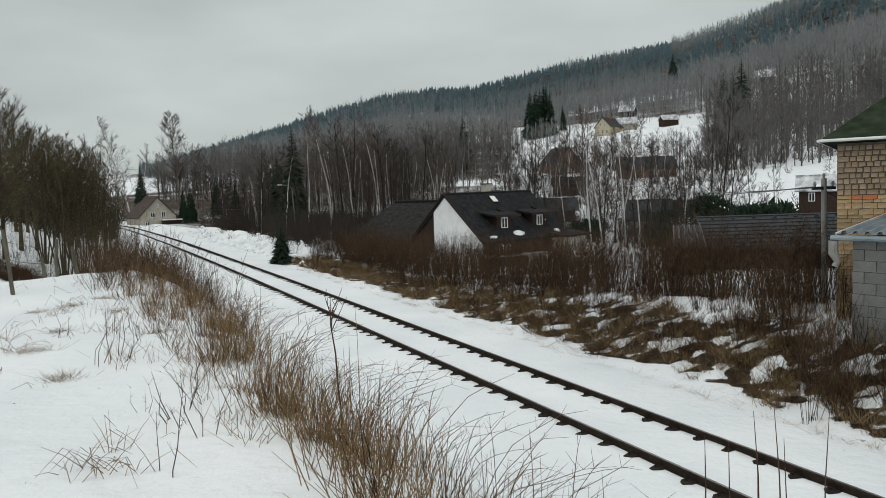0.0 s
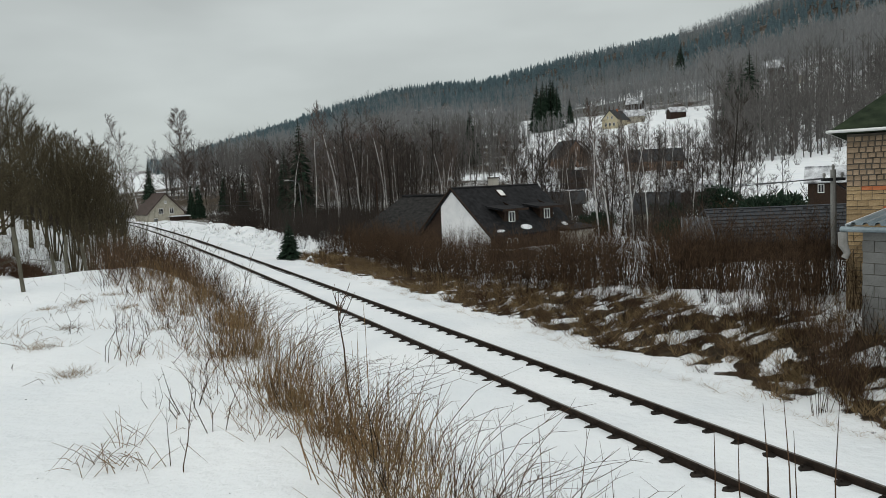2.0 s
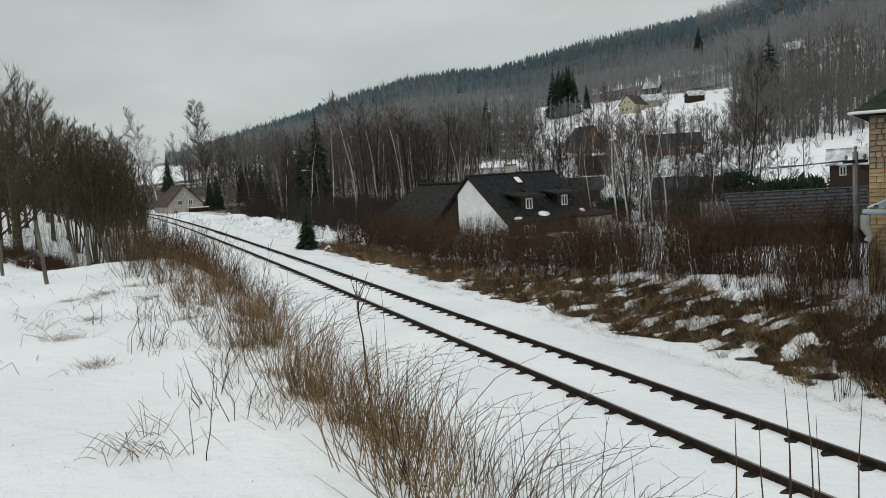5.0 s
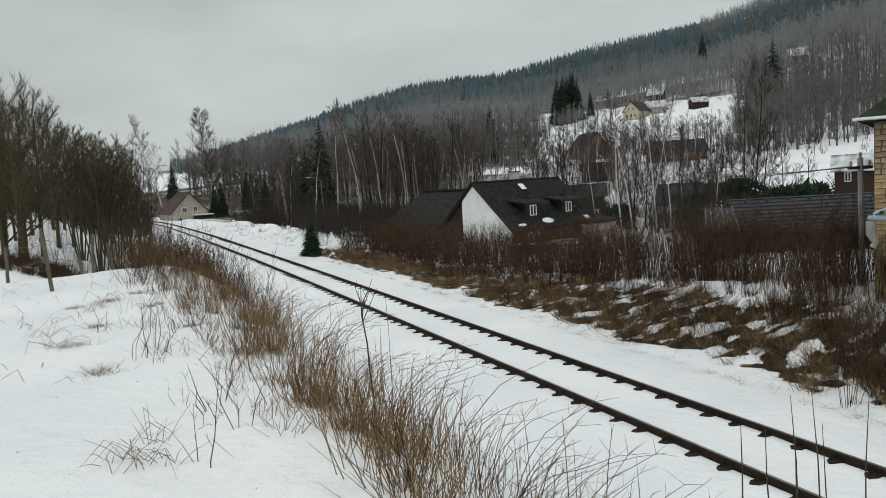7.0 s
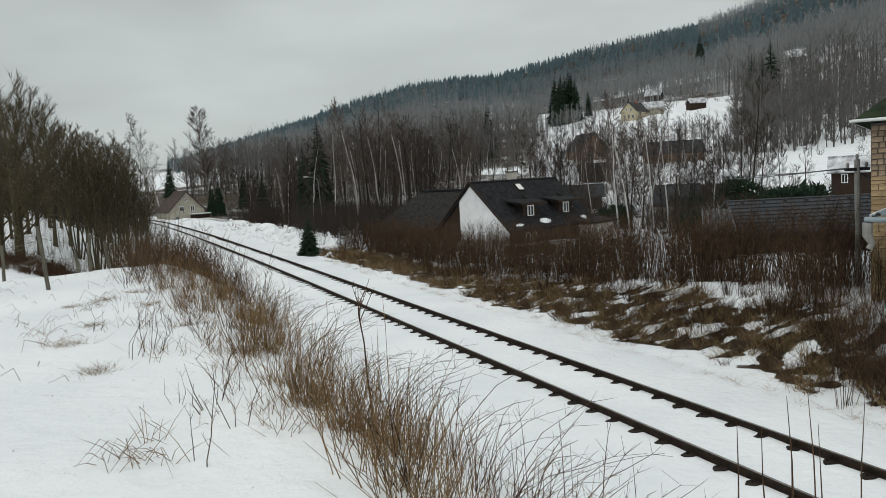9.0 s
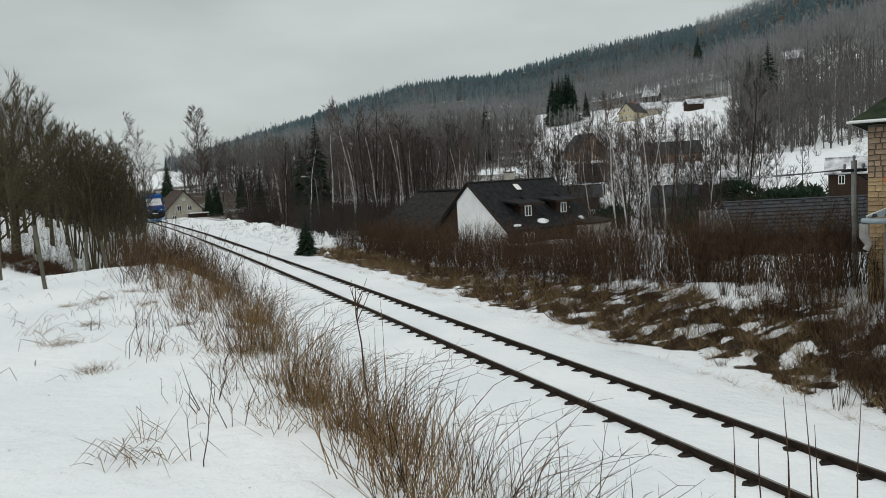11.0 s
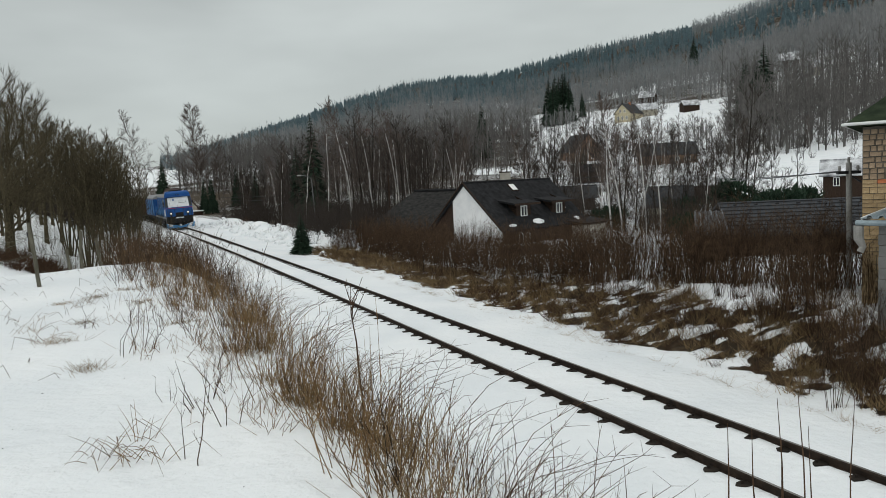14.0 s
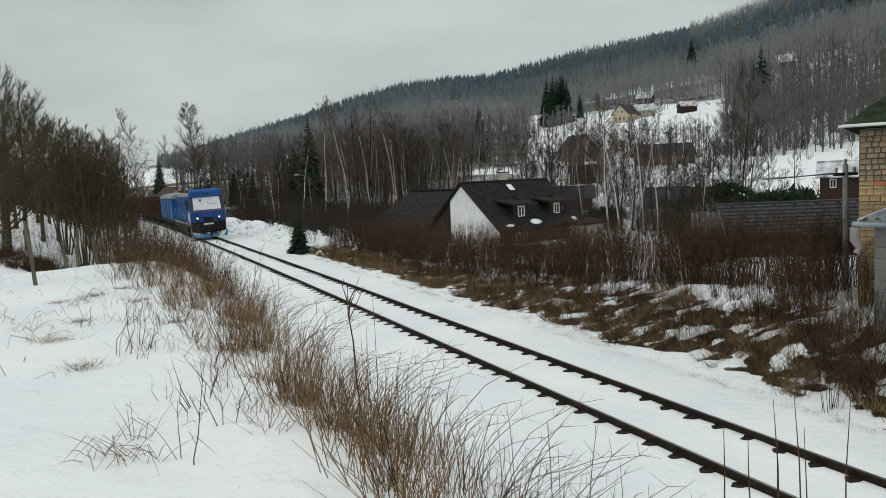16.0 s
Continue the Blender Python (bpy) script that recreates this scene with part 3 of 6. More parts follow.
def brick_building():
    """The end of a house of bare clay bricks, with a mossy hipped roof."""
    b = thing("brick_house", house_frame(9.27, 17.5, 0, -31), "unplastered clay brick house with a mossy green roof", "house")
    z0, zt = 0.5, 5.12
    boxpart("wall", 0.0, 9.0, 0.0, 8.0, z0, zt, MORTAR, b, "mortar core of the wall")
    g = Geo()
    za, zr, o = zt + 0.12, 7.35, 0.30
    P = [Vector((-o, -o, za)), Vector((9.4, -o, za)), Vector((9.4, 8.4, za)), Vector((-o, 8.4, za)), Vector((2.3, 3.4, zr)), Vector((7.0, 3.4, zr))]
    g.v += P + [p - Vector((0, 0, 0.1)) for p in P[:4]]
    g.f += [(0, 1, 5, 4), (3, 0, 4), (2, 3, 4, 5), (1, 2, 5), (9, 8, 7, 6), (0, 6, 7, 1), (3, 9, 6, 0), (2, 8, 9, 3), (1, 7, 8, 2)]
    part("roof", g, ROOF_GREEN, b, "dark green mossy hipped roof")
    for e in ((Vector((-o - 0.05, -o - 0.08, za - 0.05)), Vector((9.4, -o - 0.08, za - 0.03))), (Vector((-o - 0.08, -o - 0.05, za - 0.05)), Vector((-o - 0.08, 8.4, za - 0.03)))):
        g = Geo()
        g.tube(list(e), [0.036, 0.036], 8, True)
        part("gutter", g, GUTTER, b, "white roof gutter")
    rnd = random.Random(8)
    # bricks: header courses of hollow bricks above, a red band, rough yellow stonework below
    shapes = {}

    def brick(x, z, w, h, side, material, proud):
        key = (round(w, 2), round(h, 2), side, material.name)
        if key not in shapes:
            g = Geo()
            c = 0.012
            if side == "front":
                g.box(-w / 2, w / 2, 0, 0.06, -h / 2, h / 2)
            else:
                g.box(0, 0.06, -w / 2, w / 2, -h / 2, h / 2)
            shapes[key] = g.mesh("brick", material)
        ob = part("brick", shapes[key], material, b)
        if side == "front":
            ob.matrix_local = pose(x, -proud, z, 0, rnd.uniform(-2.5, 2.5), 0)
        else:
            ob.matrix_local = pose(-proud, x, z, rnd.uniform(-1, 1), 0, 0)
    z, row = 3.92, 0
    while z < zt - 0.05:
        h = 0.128
        x = 0.0
        while x < 2.1:
            w = rnd.choice((0.13, 0.14, 0.14, 0.15, 0.15, 0.16, 0.25))
            brick(x + w / 2, z + h / 2, w - 0.028, h - 0.018 - rnd.choice((0, 0.01, 0.02)), "front", BRICK, rnd.uniform(0.004, 0.056))
            x += w
        z += h
        row += 1
    z = 0.8
    while z < 3.90:
        h = rnd.choice((0.08, 0.10, 0.14))
        x = 0.0
        while x < (1.9 if z > 2.0 else 0.8):
            w = rnd.choice((0.15, 0.22, 0.30))
            red = z > 3.25 and (x > 0.85 + 0.25 * math.sin(z * 9) or z > 3.80 and 0.1 < x < 0.7)
            brick(x + w / 2, z + h / 2, w - 0.012, h - 0.012, "front", BRICK_RED if red else RUBBLE, rnd.uniform(0.004, 0.035))
            x += w
        z += h


def garage():
    """A shed of concrete blocks with a trapezoidal sheet roof, in front of the brick house."""
    b = thing("garage", house_frame(8.62, 15.9, 0, -58), "grey concrete block garage with a corrugated metal roof", "garage")
    boxpart("wall", 0.15, 6.0, 0.02, 5.0, 0.4, 3.05, MORTAR, b)
    rnd = random.Random(3)
    sizes = {}
    for row in range(11):
        z = 0.45 + row * 0.237
        x = 0.15 - (0.25 if row % 2 else 0.0)
        while x < 3.4:
            x0, x1 = max(x, 0.14), x + 0.49
            w = round(x1 - x0, 2)
            if w not in sizes:
                g = Geo()
                g.box(-w / 2 + 0.004, w / 2 - 0.004, 0, 0.05, 0.004, 0.228)
                sizes[w] = g.mesh("block", BLOCK)
            ob = part("block", sizes[w], BLOCK, b)
            ob.matrix_local = pose((x0 + x1) / 2, 0.0 + rnd.uniform(-0.006, 0.004), z)
            x += 0.5
    boxpart("fascia", -0.0, 6.2, -0.12, -0.06, 3.0, 3.12, GUTTER, b, "grey fascia board")
    g = Geo()
    # trapezoidal ribs running up the slope
    n, x0, w = 26, -0.12, 0.25
    prof = []
    for k in range(n):
        x = x0 + k * w
        prof += [(x, 0.0), (x + 0.10, 0.0), (x + 0.135, 0.06), (x + 0.215, 0.06)]
    for (y, z) in ((-0.18, 3.16), (5.2, 4.02)):
        for (px, pz) in prof:
            g.v.append(Vector((px, y, z + pz)))
    m = len(prof)
    for i in range(m - 1):
        g.f.append((i, i + 1, m + i + 1, m + i))
    rf = part("roof", g, ZINC, b, "blue-grey corrugated metal roof")
    s = rf.modifiers.new("thickness", "SOLIDIFY")
    s.thickness = 0.012
    g = Geo()
    slab(g, Vector((-0.14, -0.16, 3.17)), Vector((-0.10, -0.16, 3.17)), Vector((-0.10, 5.2, 4.03)), Vector((-0.14, 5.2, 4.03)), 0.1)
    part("verge_board", g, GUTTER, b)
    g = Geo()
    g.tube([Vector((-0.20, -0.20, 3.06)), Vector((4, -0.20, 3.09))], [0.06, 0.06], 8, True)
    gut = part("gutter", g, ZINC, b)
    g = Geo()
    g.tube([Vector((-0.16, -0.20, 3.0)), Vector((-0.16, -0.19, 2.72)), Vector((-0.10, -0.14, 2.55)), Vector((-0.14, -0.17, 2.44))], [0.10, 0.10, 0.07, 0.07], 10, True)
    part("downpipe", g, CONCRETE, b, "short galvanised downpipe")


def seam_roof_building():
    """A long low building behind the hedge, with a dark seamed metal roof."""
    b = thing("long_shed", house_frame(11.9, 33.5, 0, -3), "long low building with a dark grey tiled roof", "outbuilding")
    boxpart("wall", 0.3, 9.5, 0.4, 5.0, -0.6, 1.3, WOOD_DARK, b)
    g = Geo()
    slab(g, Vector((0, 0, 1.25)), Vector((9.8, 0, 1.25)), Vector((9.8, 2.9, 2.62)), Vector((0.35, 2.9, 2.62)), 0.1)
    part("roof", g, ROOF_STEEL, b, "dark grey metal roof slope")
    g = Geo()
    slab(g, Vector((0.35, 2.9, 2.62)), Vector((9.8, 2.9, 2.62)), Vector((9.8, 5.8, 1.25)), Vector((0, 5.8, 1.25)), 0.1)
    part("roof", g, ROOF_STEEL, b)
    for k in range(9):
        t = (k + 0.5) / 9
        g = Geo()
        g.tube([Vector((0.02 + 0.33 * t, 2.9 * t, 1.27 + 1.37 * t)), Vector((9.8, 2.9 * t, 1.27 + 1.37 * t))], [0.035, 0.035], 5)
        part("roof_course", g, ROOF_STEEL, b)
    for k in range(9):
        g = Geo()
        x = 1.0 + k * 0.98
        g.box(x - 0.07, x + 0.07, 2.42, 2.56, 2.40, 2.53)
        part("snow_guard", g, DARK_METAL, b)
    c = thing("small_shed", house_frame(9.9, 31.5, 0, -3), "small shed with a ribbed grey roof", "shed")
    boxpart("wall", 0.1, 1.3, 0.3, 2.4, -0.6, 1.55, WOOD_DARK, c)
    g = Geo()
    slab(g, Vector((-0.2, 0, 1.55)), Vector((1.3, 0, 1.55)), Vector((1.75, 2.6, 2.36)), Vector((0.5, 2.6, 2.36)), 0.06)
    part("roof", g, ROOF_STEEL, c)
    for k in range(6):
        g = Geo()
        a, d = Vector((-0.15 + k * 0.28, 0.0, 1.58)), Vector((0.53 + k * 0.235, 2.6, 2.39))
        g.tube([a, d], [0.03, 0.03], 4)
        part("roof_rib", g, ROOF_RIB, c)


def plain_house(name, x, y, rz, hw, ln, wall_h, roof_h, wall_mat, roof_mat, label, wins=(), category="house", sink=0.6, chimney=False, zoff=0.0):
    """A gabled house whose gable faces -y in its own space; wins: (x, z, w, h) on the gable, or with a fifth value along the long wall."""
    z = gz(x, y) + zoff
    h = thing(name, house_frame(x, y, z, rz), label, category)
    gabled(h, hw, ln, wall_h, wall_h + roof_h, -sink - 1.5, wall_mat, roof_mat, 0.4)
    for wdw in wins:
        if len(wdw) == 4:
            window(h, pose(wdw[0], -0.02, wdw[1]), wdw[2], wdw[3])
        else:
            window(h, pose(wdw[4] * (hw + 0.02), wdw[0], wdw[1], 0, 0, 90 * wdw[4]), wdw[2], wdw[3])
    if chimney:
        boxpart("chimney", -0.35, 0.35, ln * 0.6 - 0.35, ln * 0.6 + 0.35, wall_h + roof_h - 0.8, wall_h + roof_h + 0.9, BRICK_RED, h)
    return h


def houses():
    white_gable_house()
    brick_building()
    garage()
    seam_roof_building()
    # cream house where the track bends out of sight
    h = plain_house("house", -50.9, 134, 38, 3.2, 8, 1.75, 3.35, CREAM, ROOF_BROWN, "cream plastered house with a steep brown roof by the track",
                    [(-0.9, 1.5, 0.8, 1.0), (1.0, 1.5, 0.8, 1.0), (0, 3.3, 0.45, 0.55), (-1.9, 0.0, 0.7, 0.8)])
    h.location.z = -0.45
    boxpart("porch", 0.6, 3.6, -1.6, -0.02, -0.5, 0.9, WOOD_DARK, h)
    boxpart("porch_roof", 0.4, 3.8, -1.8, 0.0, 0.95, 1.10, SNOW, h, "porch roof under snow")
    # houses on the slope
    plain_house("house", 63.5, 292, -38, 3.3, 11, 3.6, 3.4, YELLOW, ROOF_GREY, "yellow house with a dark roof on the snowy slope",
                [(-1.7, 1.0, 0.9, 1.3), (0.0, 1.0, 0.9, 1.3), (1.7, 1.0, 0.9, 1.3), (-0.9, 3.7, 0.8, 1.1), (0.9, 3.7, 0.8, 1.1)], chimney=True)
    plain_house("house", 79.0, 300, 72, 2.8, 8, 2.0, 2.4, CREAM, ROOF_SNOWY, "pale house with a snowy roof on the slope", [(0, 1.2, 1, 1.2)])
    plain_house("barn", 35.5, 207, 16, 3.9, 11, 3.4, 4.4, WOOD_BROWN, ROOF_GREY, "brown timber barn with a dark gabled roof", [(-1.2, 1.0, 0.8, 1.0), (1.2, 1.0, 0.8, 1.0)], "barn", 0.5, zoff=-0.4)
    plain_house("barn", 54.0, 174, 86, 3.2, 12.5, 2.2, 2.5, WOOD_BROWN, ROOF_GREY, "long brown barn with a dark roof", [(2, 0.6, 1.0, 1.0, -1), (4.5, 0.6, 1.0, 1.0, -1)], "barn", 0.5, zoff=-0.3)
    plain_house("shed", 26.2, 86, 75, 2.0, 4.6, 2.0, 1.9, CREAM, ROOF_GREY, "small pale shed with a dark gabled roof", [], "shed", 0.5)
    plain_house("shed", 40.3, 112, 84, 1.5, 3.6, 1.9, 0.5, OCHRE, WOOD_DARK, "orange-brown wooden garden shed", [(2.2, 0.9, 0.8, 0.9, -1)], "shed", 0.5)
    plain_house("cabin", 41.6, 77, 62, 2.0, 4.2, 2.2, 1.3, WOOD_DARK, ROOF_SNOWY, "dark wooden cabin with snow on its roof", [(3, 1.0, 0.6, 0.9, -1)], "cabin", 2.6, zoff=2.6)
    plain_house("cabin", 92.0, 352, 60, 3.2, 7, 2.2, 2.8, WOOD_DARK, ROOF_SNOWY, "far cabin with a snowy roof on the hill", [], "cabin", 0.5)
    plain_house("house", 220.0, 455, 10, 4.5, 9, 4.0, 4.0, CREAM, ROOF_GREY, "far pale house on the hillside", [(-1.5, 1.5, 1, 1.3), (1.5, 1.5, 1, 1.3)])
    plain_house("house", 158.0, 354, 70, 4.0, 9, 3.0, 3.6, WOOD_DARK, ROOF_SNOWY, "dark wooden house with a snowy roof up on the slope", [])
    plain_house("cabin", 152.0, 318, 60, 3.2, 7, 2.6, 3.0, CREAM, ROOF_SNOWY, "pale cabin with a snowy roof up on the slope", [(0, 1.0, 1.0, 1.2)], "cabin")
    plain_house("house", -15.0, 372, -20, 4.0, 9, 3.6, 4.2, CREAM, ROOF_GREY, "pale house among bare trees", [(-1.3, 1.2, 1, 1.3), (1.2, 1.2, 1, 1.3)])
    plain_house("house", -37.0, 362, 80, 3.0, 11, 2.6, 2.8, CREAM, ROOF_TILE, "house with a red roof behind bare trees", [])
    # Added shed shape: its dark mass stands in for hedges and trees.
    plain_house("shed", 20.0, 112, 80, 2.3, 8, 2.4, 1.5, WOOD_DARK, ROOF_GREY, "long dark shed shape standing in for dark hedges among bare trees", [], "shed", 0.5, zoff=-0.6)
    plain_house("shed", 38.5, 110, 85, 2.0, 6, 2.2, 1.2, WOOD_DARK, ROOF_SNOWY, "dark wooden shed under patchy snow", [], "shed", 1.5, zoff=0.5)
    plain_house("shed", 27.5, 146, 84, 2.2, 5.5, 1.9, 1.2, WOOD_DARK, ROOF_BLACK, "low dark wooden shed on the terrace", [], "shed", 0.5)
    plain_house("barn", 92.0, 292, 95, 2.4, 6, 1.8, 1.8, WOOD_DARK, ROOF_SNOWY, "dark barn with a snowy roof", [], "barn", 0.5)


ROOF_SNOWY = mat("roof_under_snow", (0.10, 0.10, 0.11), (0.80, 0.82, 0.84), 0.7, 0.9, 8, 0.3)
ROOF_BROWN = mat("brown_roof_sheet", (0.045, 0.034, 0.030), (0.105, 0.078, 0.068), 0.75, 2, 20, 0.4)
ROOF_TILE = mat("red_roof_tiles", (0.13, 0.058, 0.042), (0.22, 0.10, 0.075), 0.85, 2, 20, 0.4)
houses()


# ---- trees and bushes ----
def bare_tree(rnd, height, trunk_r, reach, first=0.25, n1=20, n2=6, n3=5, rise=0.9, twig=0.006, curl=0.25, droop=0.0, stems=1, fan=0.0, dome=0.6, flat=False):
    """A bare tree as trunk and crown: one or more stems, curved limbs, branches, and many fine twigs."""
    trunk, crown = Geo(), Geo()

    def pick(pts, t):
        f = t * (len(pts) - 1)
        i = min(int(f), len(pts) - 2)
        return pts[i].lerp(pts[i + 1], f - i), (pts[i + 1] - pts[i]).normalized()

    def sweep(p, d, ln, k, bend, jig):
        pts = [p.copy()]
        for _ in range(k - 1):
            d = (d + Vector((rnd.uniform(-jig, jig), rnd.uniform(-jig, jig), bend + rnd.uniform(-jig, jig)))).normalized()
            p = p + d * (ln / (k - 1))
            pts.append(p.copy())
        return pts

    for st in range(stems):
        a0 = math.tau * (st + rnd.random() * 0.7) / stems
        h = height * (1 if stems == 1 else rnd.uniform(0.72, 1.0))
        root = Vector((math.cos(a0), math.sin(a0), 0)) * (0 if stems == 1 else trunk_r * rnd.uniform(1.2, 6.0)) + Vector((0, 0, -0.35))
        d0 = Vector((math.cos(a0) * fan * rnd.uniform(0.3, 1), math.sin(a0) * fan * rnd.uniform(0.3, 1), 1)).normalized()
        pts = sweep(root, d0, h + 0.35, 10, 0.02 + fan * 0.06, 0.085 if droop else 0.05)
        girth = [trunk_r * (1 - i / 9) ** 0.9 + twig * 1.2 + (trunk_r * 0.35 if i == 0 else 0) for i in range(10)]
        low = 8 if droop else 10
        trunk.tube(pts[:low], girth[:low], 7)
        if droop:
            crown.tube(pts[7:], girth[7:], 5)
        for i in range(n1):
            t = first + (1 - first) * (i + rnd.random()) / n1
            b, along = pick(pts, min(t, 0.985))
            a = i * 2.4 + rnd.uniform(-0.6, 0.6)
            u = (t - first) / (1 - first)
            ln = reach * h * (0.22 + 0.78 * (1 - u) ** dome) * rnd.uniform(0.7, 1.15)
            d = Vector((math.cos(a), math.sin(a), rise * rnd.uniform(0.65, 1.3) * (0.75 + 0.6 * u))).normalized()
            r0 = max(trunk_r * (1 - t) ** 0.9 * 0.48, twig * 1.3)
            limb = sweep(b, d, ln, 5, curl * 0.5, 0.16)
            crown.tube(limb, [r0 * (1 - j / 4.6) + twig * 0.3 for j in range(5)], 4 if r0 > twig * 3 else 3)
            for k in range(n2):
                v = 0.18 + 0.82 * (k + rnd.random()) / n2
                c, way = pick(limb, min(v, 0.99))
                side = Vector((rnd.uniform(-1, 1), rnd.uniform(-1, 1), rnd.uniform(-0.3, 0.9)))
                branch = sweep(c, (way + side * 0.85).normalized(), ln * rnd.uniform(0.32, 0.58) * (1.15 - 0.4 * v), 3, curl * 0.4 - droop * 0.3, 0.18)
                if flat:
                    crown.strip(branch[0], branch[1], max(r0 * 0.4, twig))
                    crown.strip(branch[1], branch[2], twig)
                else:
                    crown.tube(branch, [max(r0 * 0.4, twig), twig * 0.8, twig * 0.5], 3)
                for _ in range(n3):
                    e, way2 = pick(branch, rnd.uniform(0.15, 1.0))
                    g = (way2 + Vector((rnd.uniform(-1, 1), rnd.uniform(-1, 1), rnd.uniform(-0.4, 1.0) - droop)) * 0.7).normalized()
                    crown.strip(e, e + g * ln * rnd.uniform(0.18, 0.40), twig)
    return trunk, crown


def conifer(rnd, height, width, tiers=16):
    """A spruce: trunk and drooping sprays of needles."""
    trunk, crown = Geo(), Geo()
    trunk.tube([Vector((0, 0, -0.2)), Vector((0, 0, height * 0.6)), Vector((0, 0, height))], [height * 0.018, height * 0.01, 0.01], 6)
    for i in range(tiers):
        t = (i + 0.3) / tiers
        z = height * (0.06 + 0.94 * t)
        r = width * (1 - t) ** 0.85 + 0.04
        m = max(6, int(14 * (1 - t)) + 5)
        for k in range(m):
            a = math.tau * (k + rnd.random()) / m
            ln = r * rnd.uniform(0.5, 1.15)
            d = Vector((math.cos(a), math.sin(a), 0))
            s = Vector((-d.y, d.x, 0))
            b = Vector((0, 0, z + rnd.uniform(-0.3, 0.3) * height / tiers))
            w = ln * 0.17 + 0.02
            tip = b + d * ln + Vector((0, 0, -0.28 * ln))
            mid = b + d * ln * 0.55 + Vector((0, 0, -0.06 * ln))
            o = len(crown.v)
            crown.v += [b, mid + s * w, tip, mid - s * w, mid + Vector((0, 0, 0.10 * ln)), mid - Vector((0, 0, 0.16 * ln))]
            crown.f += [(o, o + 1, o + 4), (o + 1, o + 2, o + 4), (o + 2, o + 3, o + 4), (o + 3, o, o + 4),
                        (o, o + 5, o + 1), (o + 1, o + 5, o + 2), (o + 2, o + 5, o + 3), (o + 3, o + 5, o)]
    return trunk, crown


def evergreen(rnd, height, width):
    """A broad evergreen shrub: short stems and an uneven mass of small pointed sprays."""
    trunk, crown = Geo(), Geo()
    lumps = [(Vector((rnd.uniform(-0.7, 0.7) * width, rnd.uniform(-0.7, 0.7) * width, height * rnd.uniform(0.25, 0.72))), rnd.uniform(0.35, 0.62) * width) for _ in range(11)]
    for c, r in lumps:
        trunk.tube([Vector((0, 0, -0.2)), Vector((c.x * 0.4, c.y * 0.4, c.z * 0.6)), c], [0.06, 0.04, 0.015], 5)
        for _ in range(95):
            d = Vector((rnd.gauss(0, 1), rnd.gauss(0, 1), rnd.gauss(0.25, 0.8))).normalized()
            p = c + d * r * rnd.uniform(0.55, 0.95)
            q = p + (d + Vector((rnd.uniform(-0.6, 0.6), rnd.uniform(-0.6, 0.6), rnd.uniform(-0.2, 0.7)))) * r * rnd.uniform(0.16, 0.34)
            s1 = d.cross(Vector((rnd.uniform(-1, 1), rnd.uniform(-1, 1), 1))).normalized() * r * 0.11
            s2 = (q - p).cross(s1).normalized() * r * 0.09
            o = len(crown.v)
            crown.v += [p + s1, p - s1, p + s2, q]
            crown.f += [(o, o + 2, o + 3), (o + 2, o + 1, o + 3), (o + 1, o, o + 3)]
    return trunk, crown


def tree_kind(make, count, bark, twigs, label, category="tree"):
    """Template trees, far below the ground's edge of use: the first of each kind is placed like the rest."""
    out = []
    for k in range(count):
        a, b = make(k)
        out.append((a.mesh("trunk", bark), b.mesh("crown", twigs)))
    return out


def plant(kind, k, x, y, size, turn, label, group, name="tree", sink=0.0):
    a, b = kind[k % len(kind)]
    t = thing(name, pose(x, y, gz(x, y) - sink, 0, 0, turn), label, "tree", group)
    t.scale = (size, size, size)
    part("trunk", a, None, t)
    part("crown", b, None, t)
    return t


R = random.Random
DARK = tree_kind(lambda k: bare_tree(R(100 + k), 11, 0.095, 0.27, 0.20, 18, 6, 7, 0.85, 0.0125, flat=True), 6, BARK_DARK, GREY_TWIG, "")
BIRCH = tree_kind(lambda k: bare_tree(R(200 + k), 12, 0.070, 0.20, 0.26, 21, 6, 7, 1.15, 0.0095, 0.2, 0.45, flat=True), 6, BARK_BIRCH, BIRCH_TWIG, "")
LONE_BIRCH = tree_kind(lambda k: bare_tree(R(240 + k), 13, 0.07, 0.24, 0.14, 42, 8, 9, 1.05, 0.0105, 0.10, 0.2, dome=0.55), 2, BARK_GREY, BIRCH_TWIG, "")
BIG = tree_kind(lambda k: bare_tree(R(300 + k), 9, 0.13, 0.34, 0.19, 24, 8, 8, 0.75, 0.0092), 4, BARK_OLIVE, BARK_OLIVE, "")
OLD = tree_kind(lambda k: bare_tree(R(340 + k), 10, 0.18, 0.33, 0.14, 21, 8, 9, 0.75, 0.0098, 0.2, 0.0, 3, 0.22, 0.45), 2, BARK_OLIVE, BARK_OLIVE, "")
GREEN = tree_kind(lambda k: evergreen(R(450 + k), 3.0, 1.7), 3, BARK_DARK, NEEDLES, "")
SPRUCE = tree_kind(lambda k: conifer(R(400 + k), 10, 1.9, 34), 3, BARK_DARK, NEEDLES, "")


CLUMP = tree_kind(lambda k: bare_tree(R(500 + k), 7.6, 0.040, 0.25, 0.38, 11, 6, 7, 1.15, 0.0082, 0.3, 0.0, 8, 0.26, 0.6), 3, BARK_OLIVE, BARK_OLIVE, "")


def bearing(px, r):
    """A place at that slope right of the y axis (per metre of depth) and depth."""
    return px * r, r


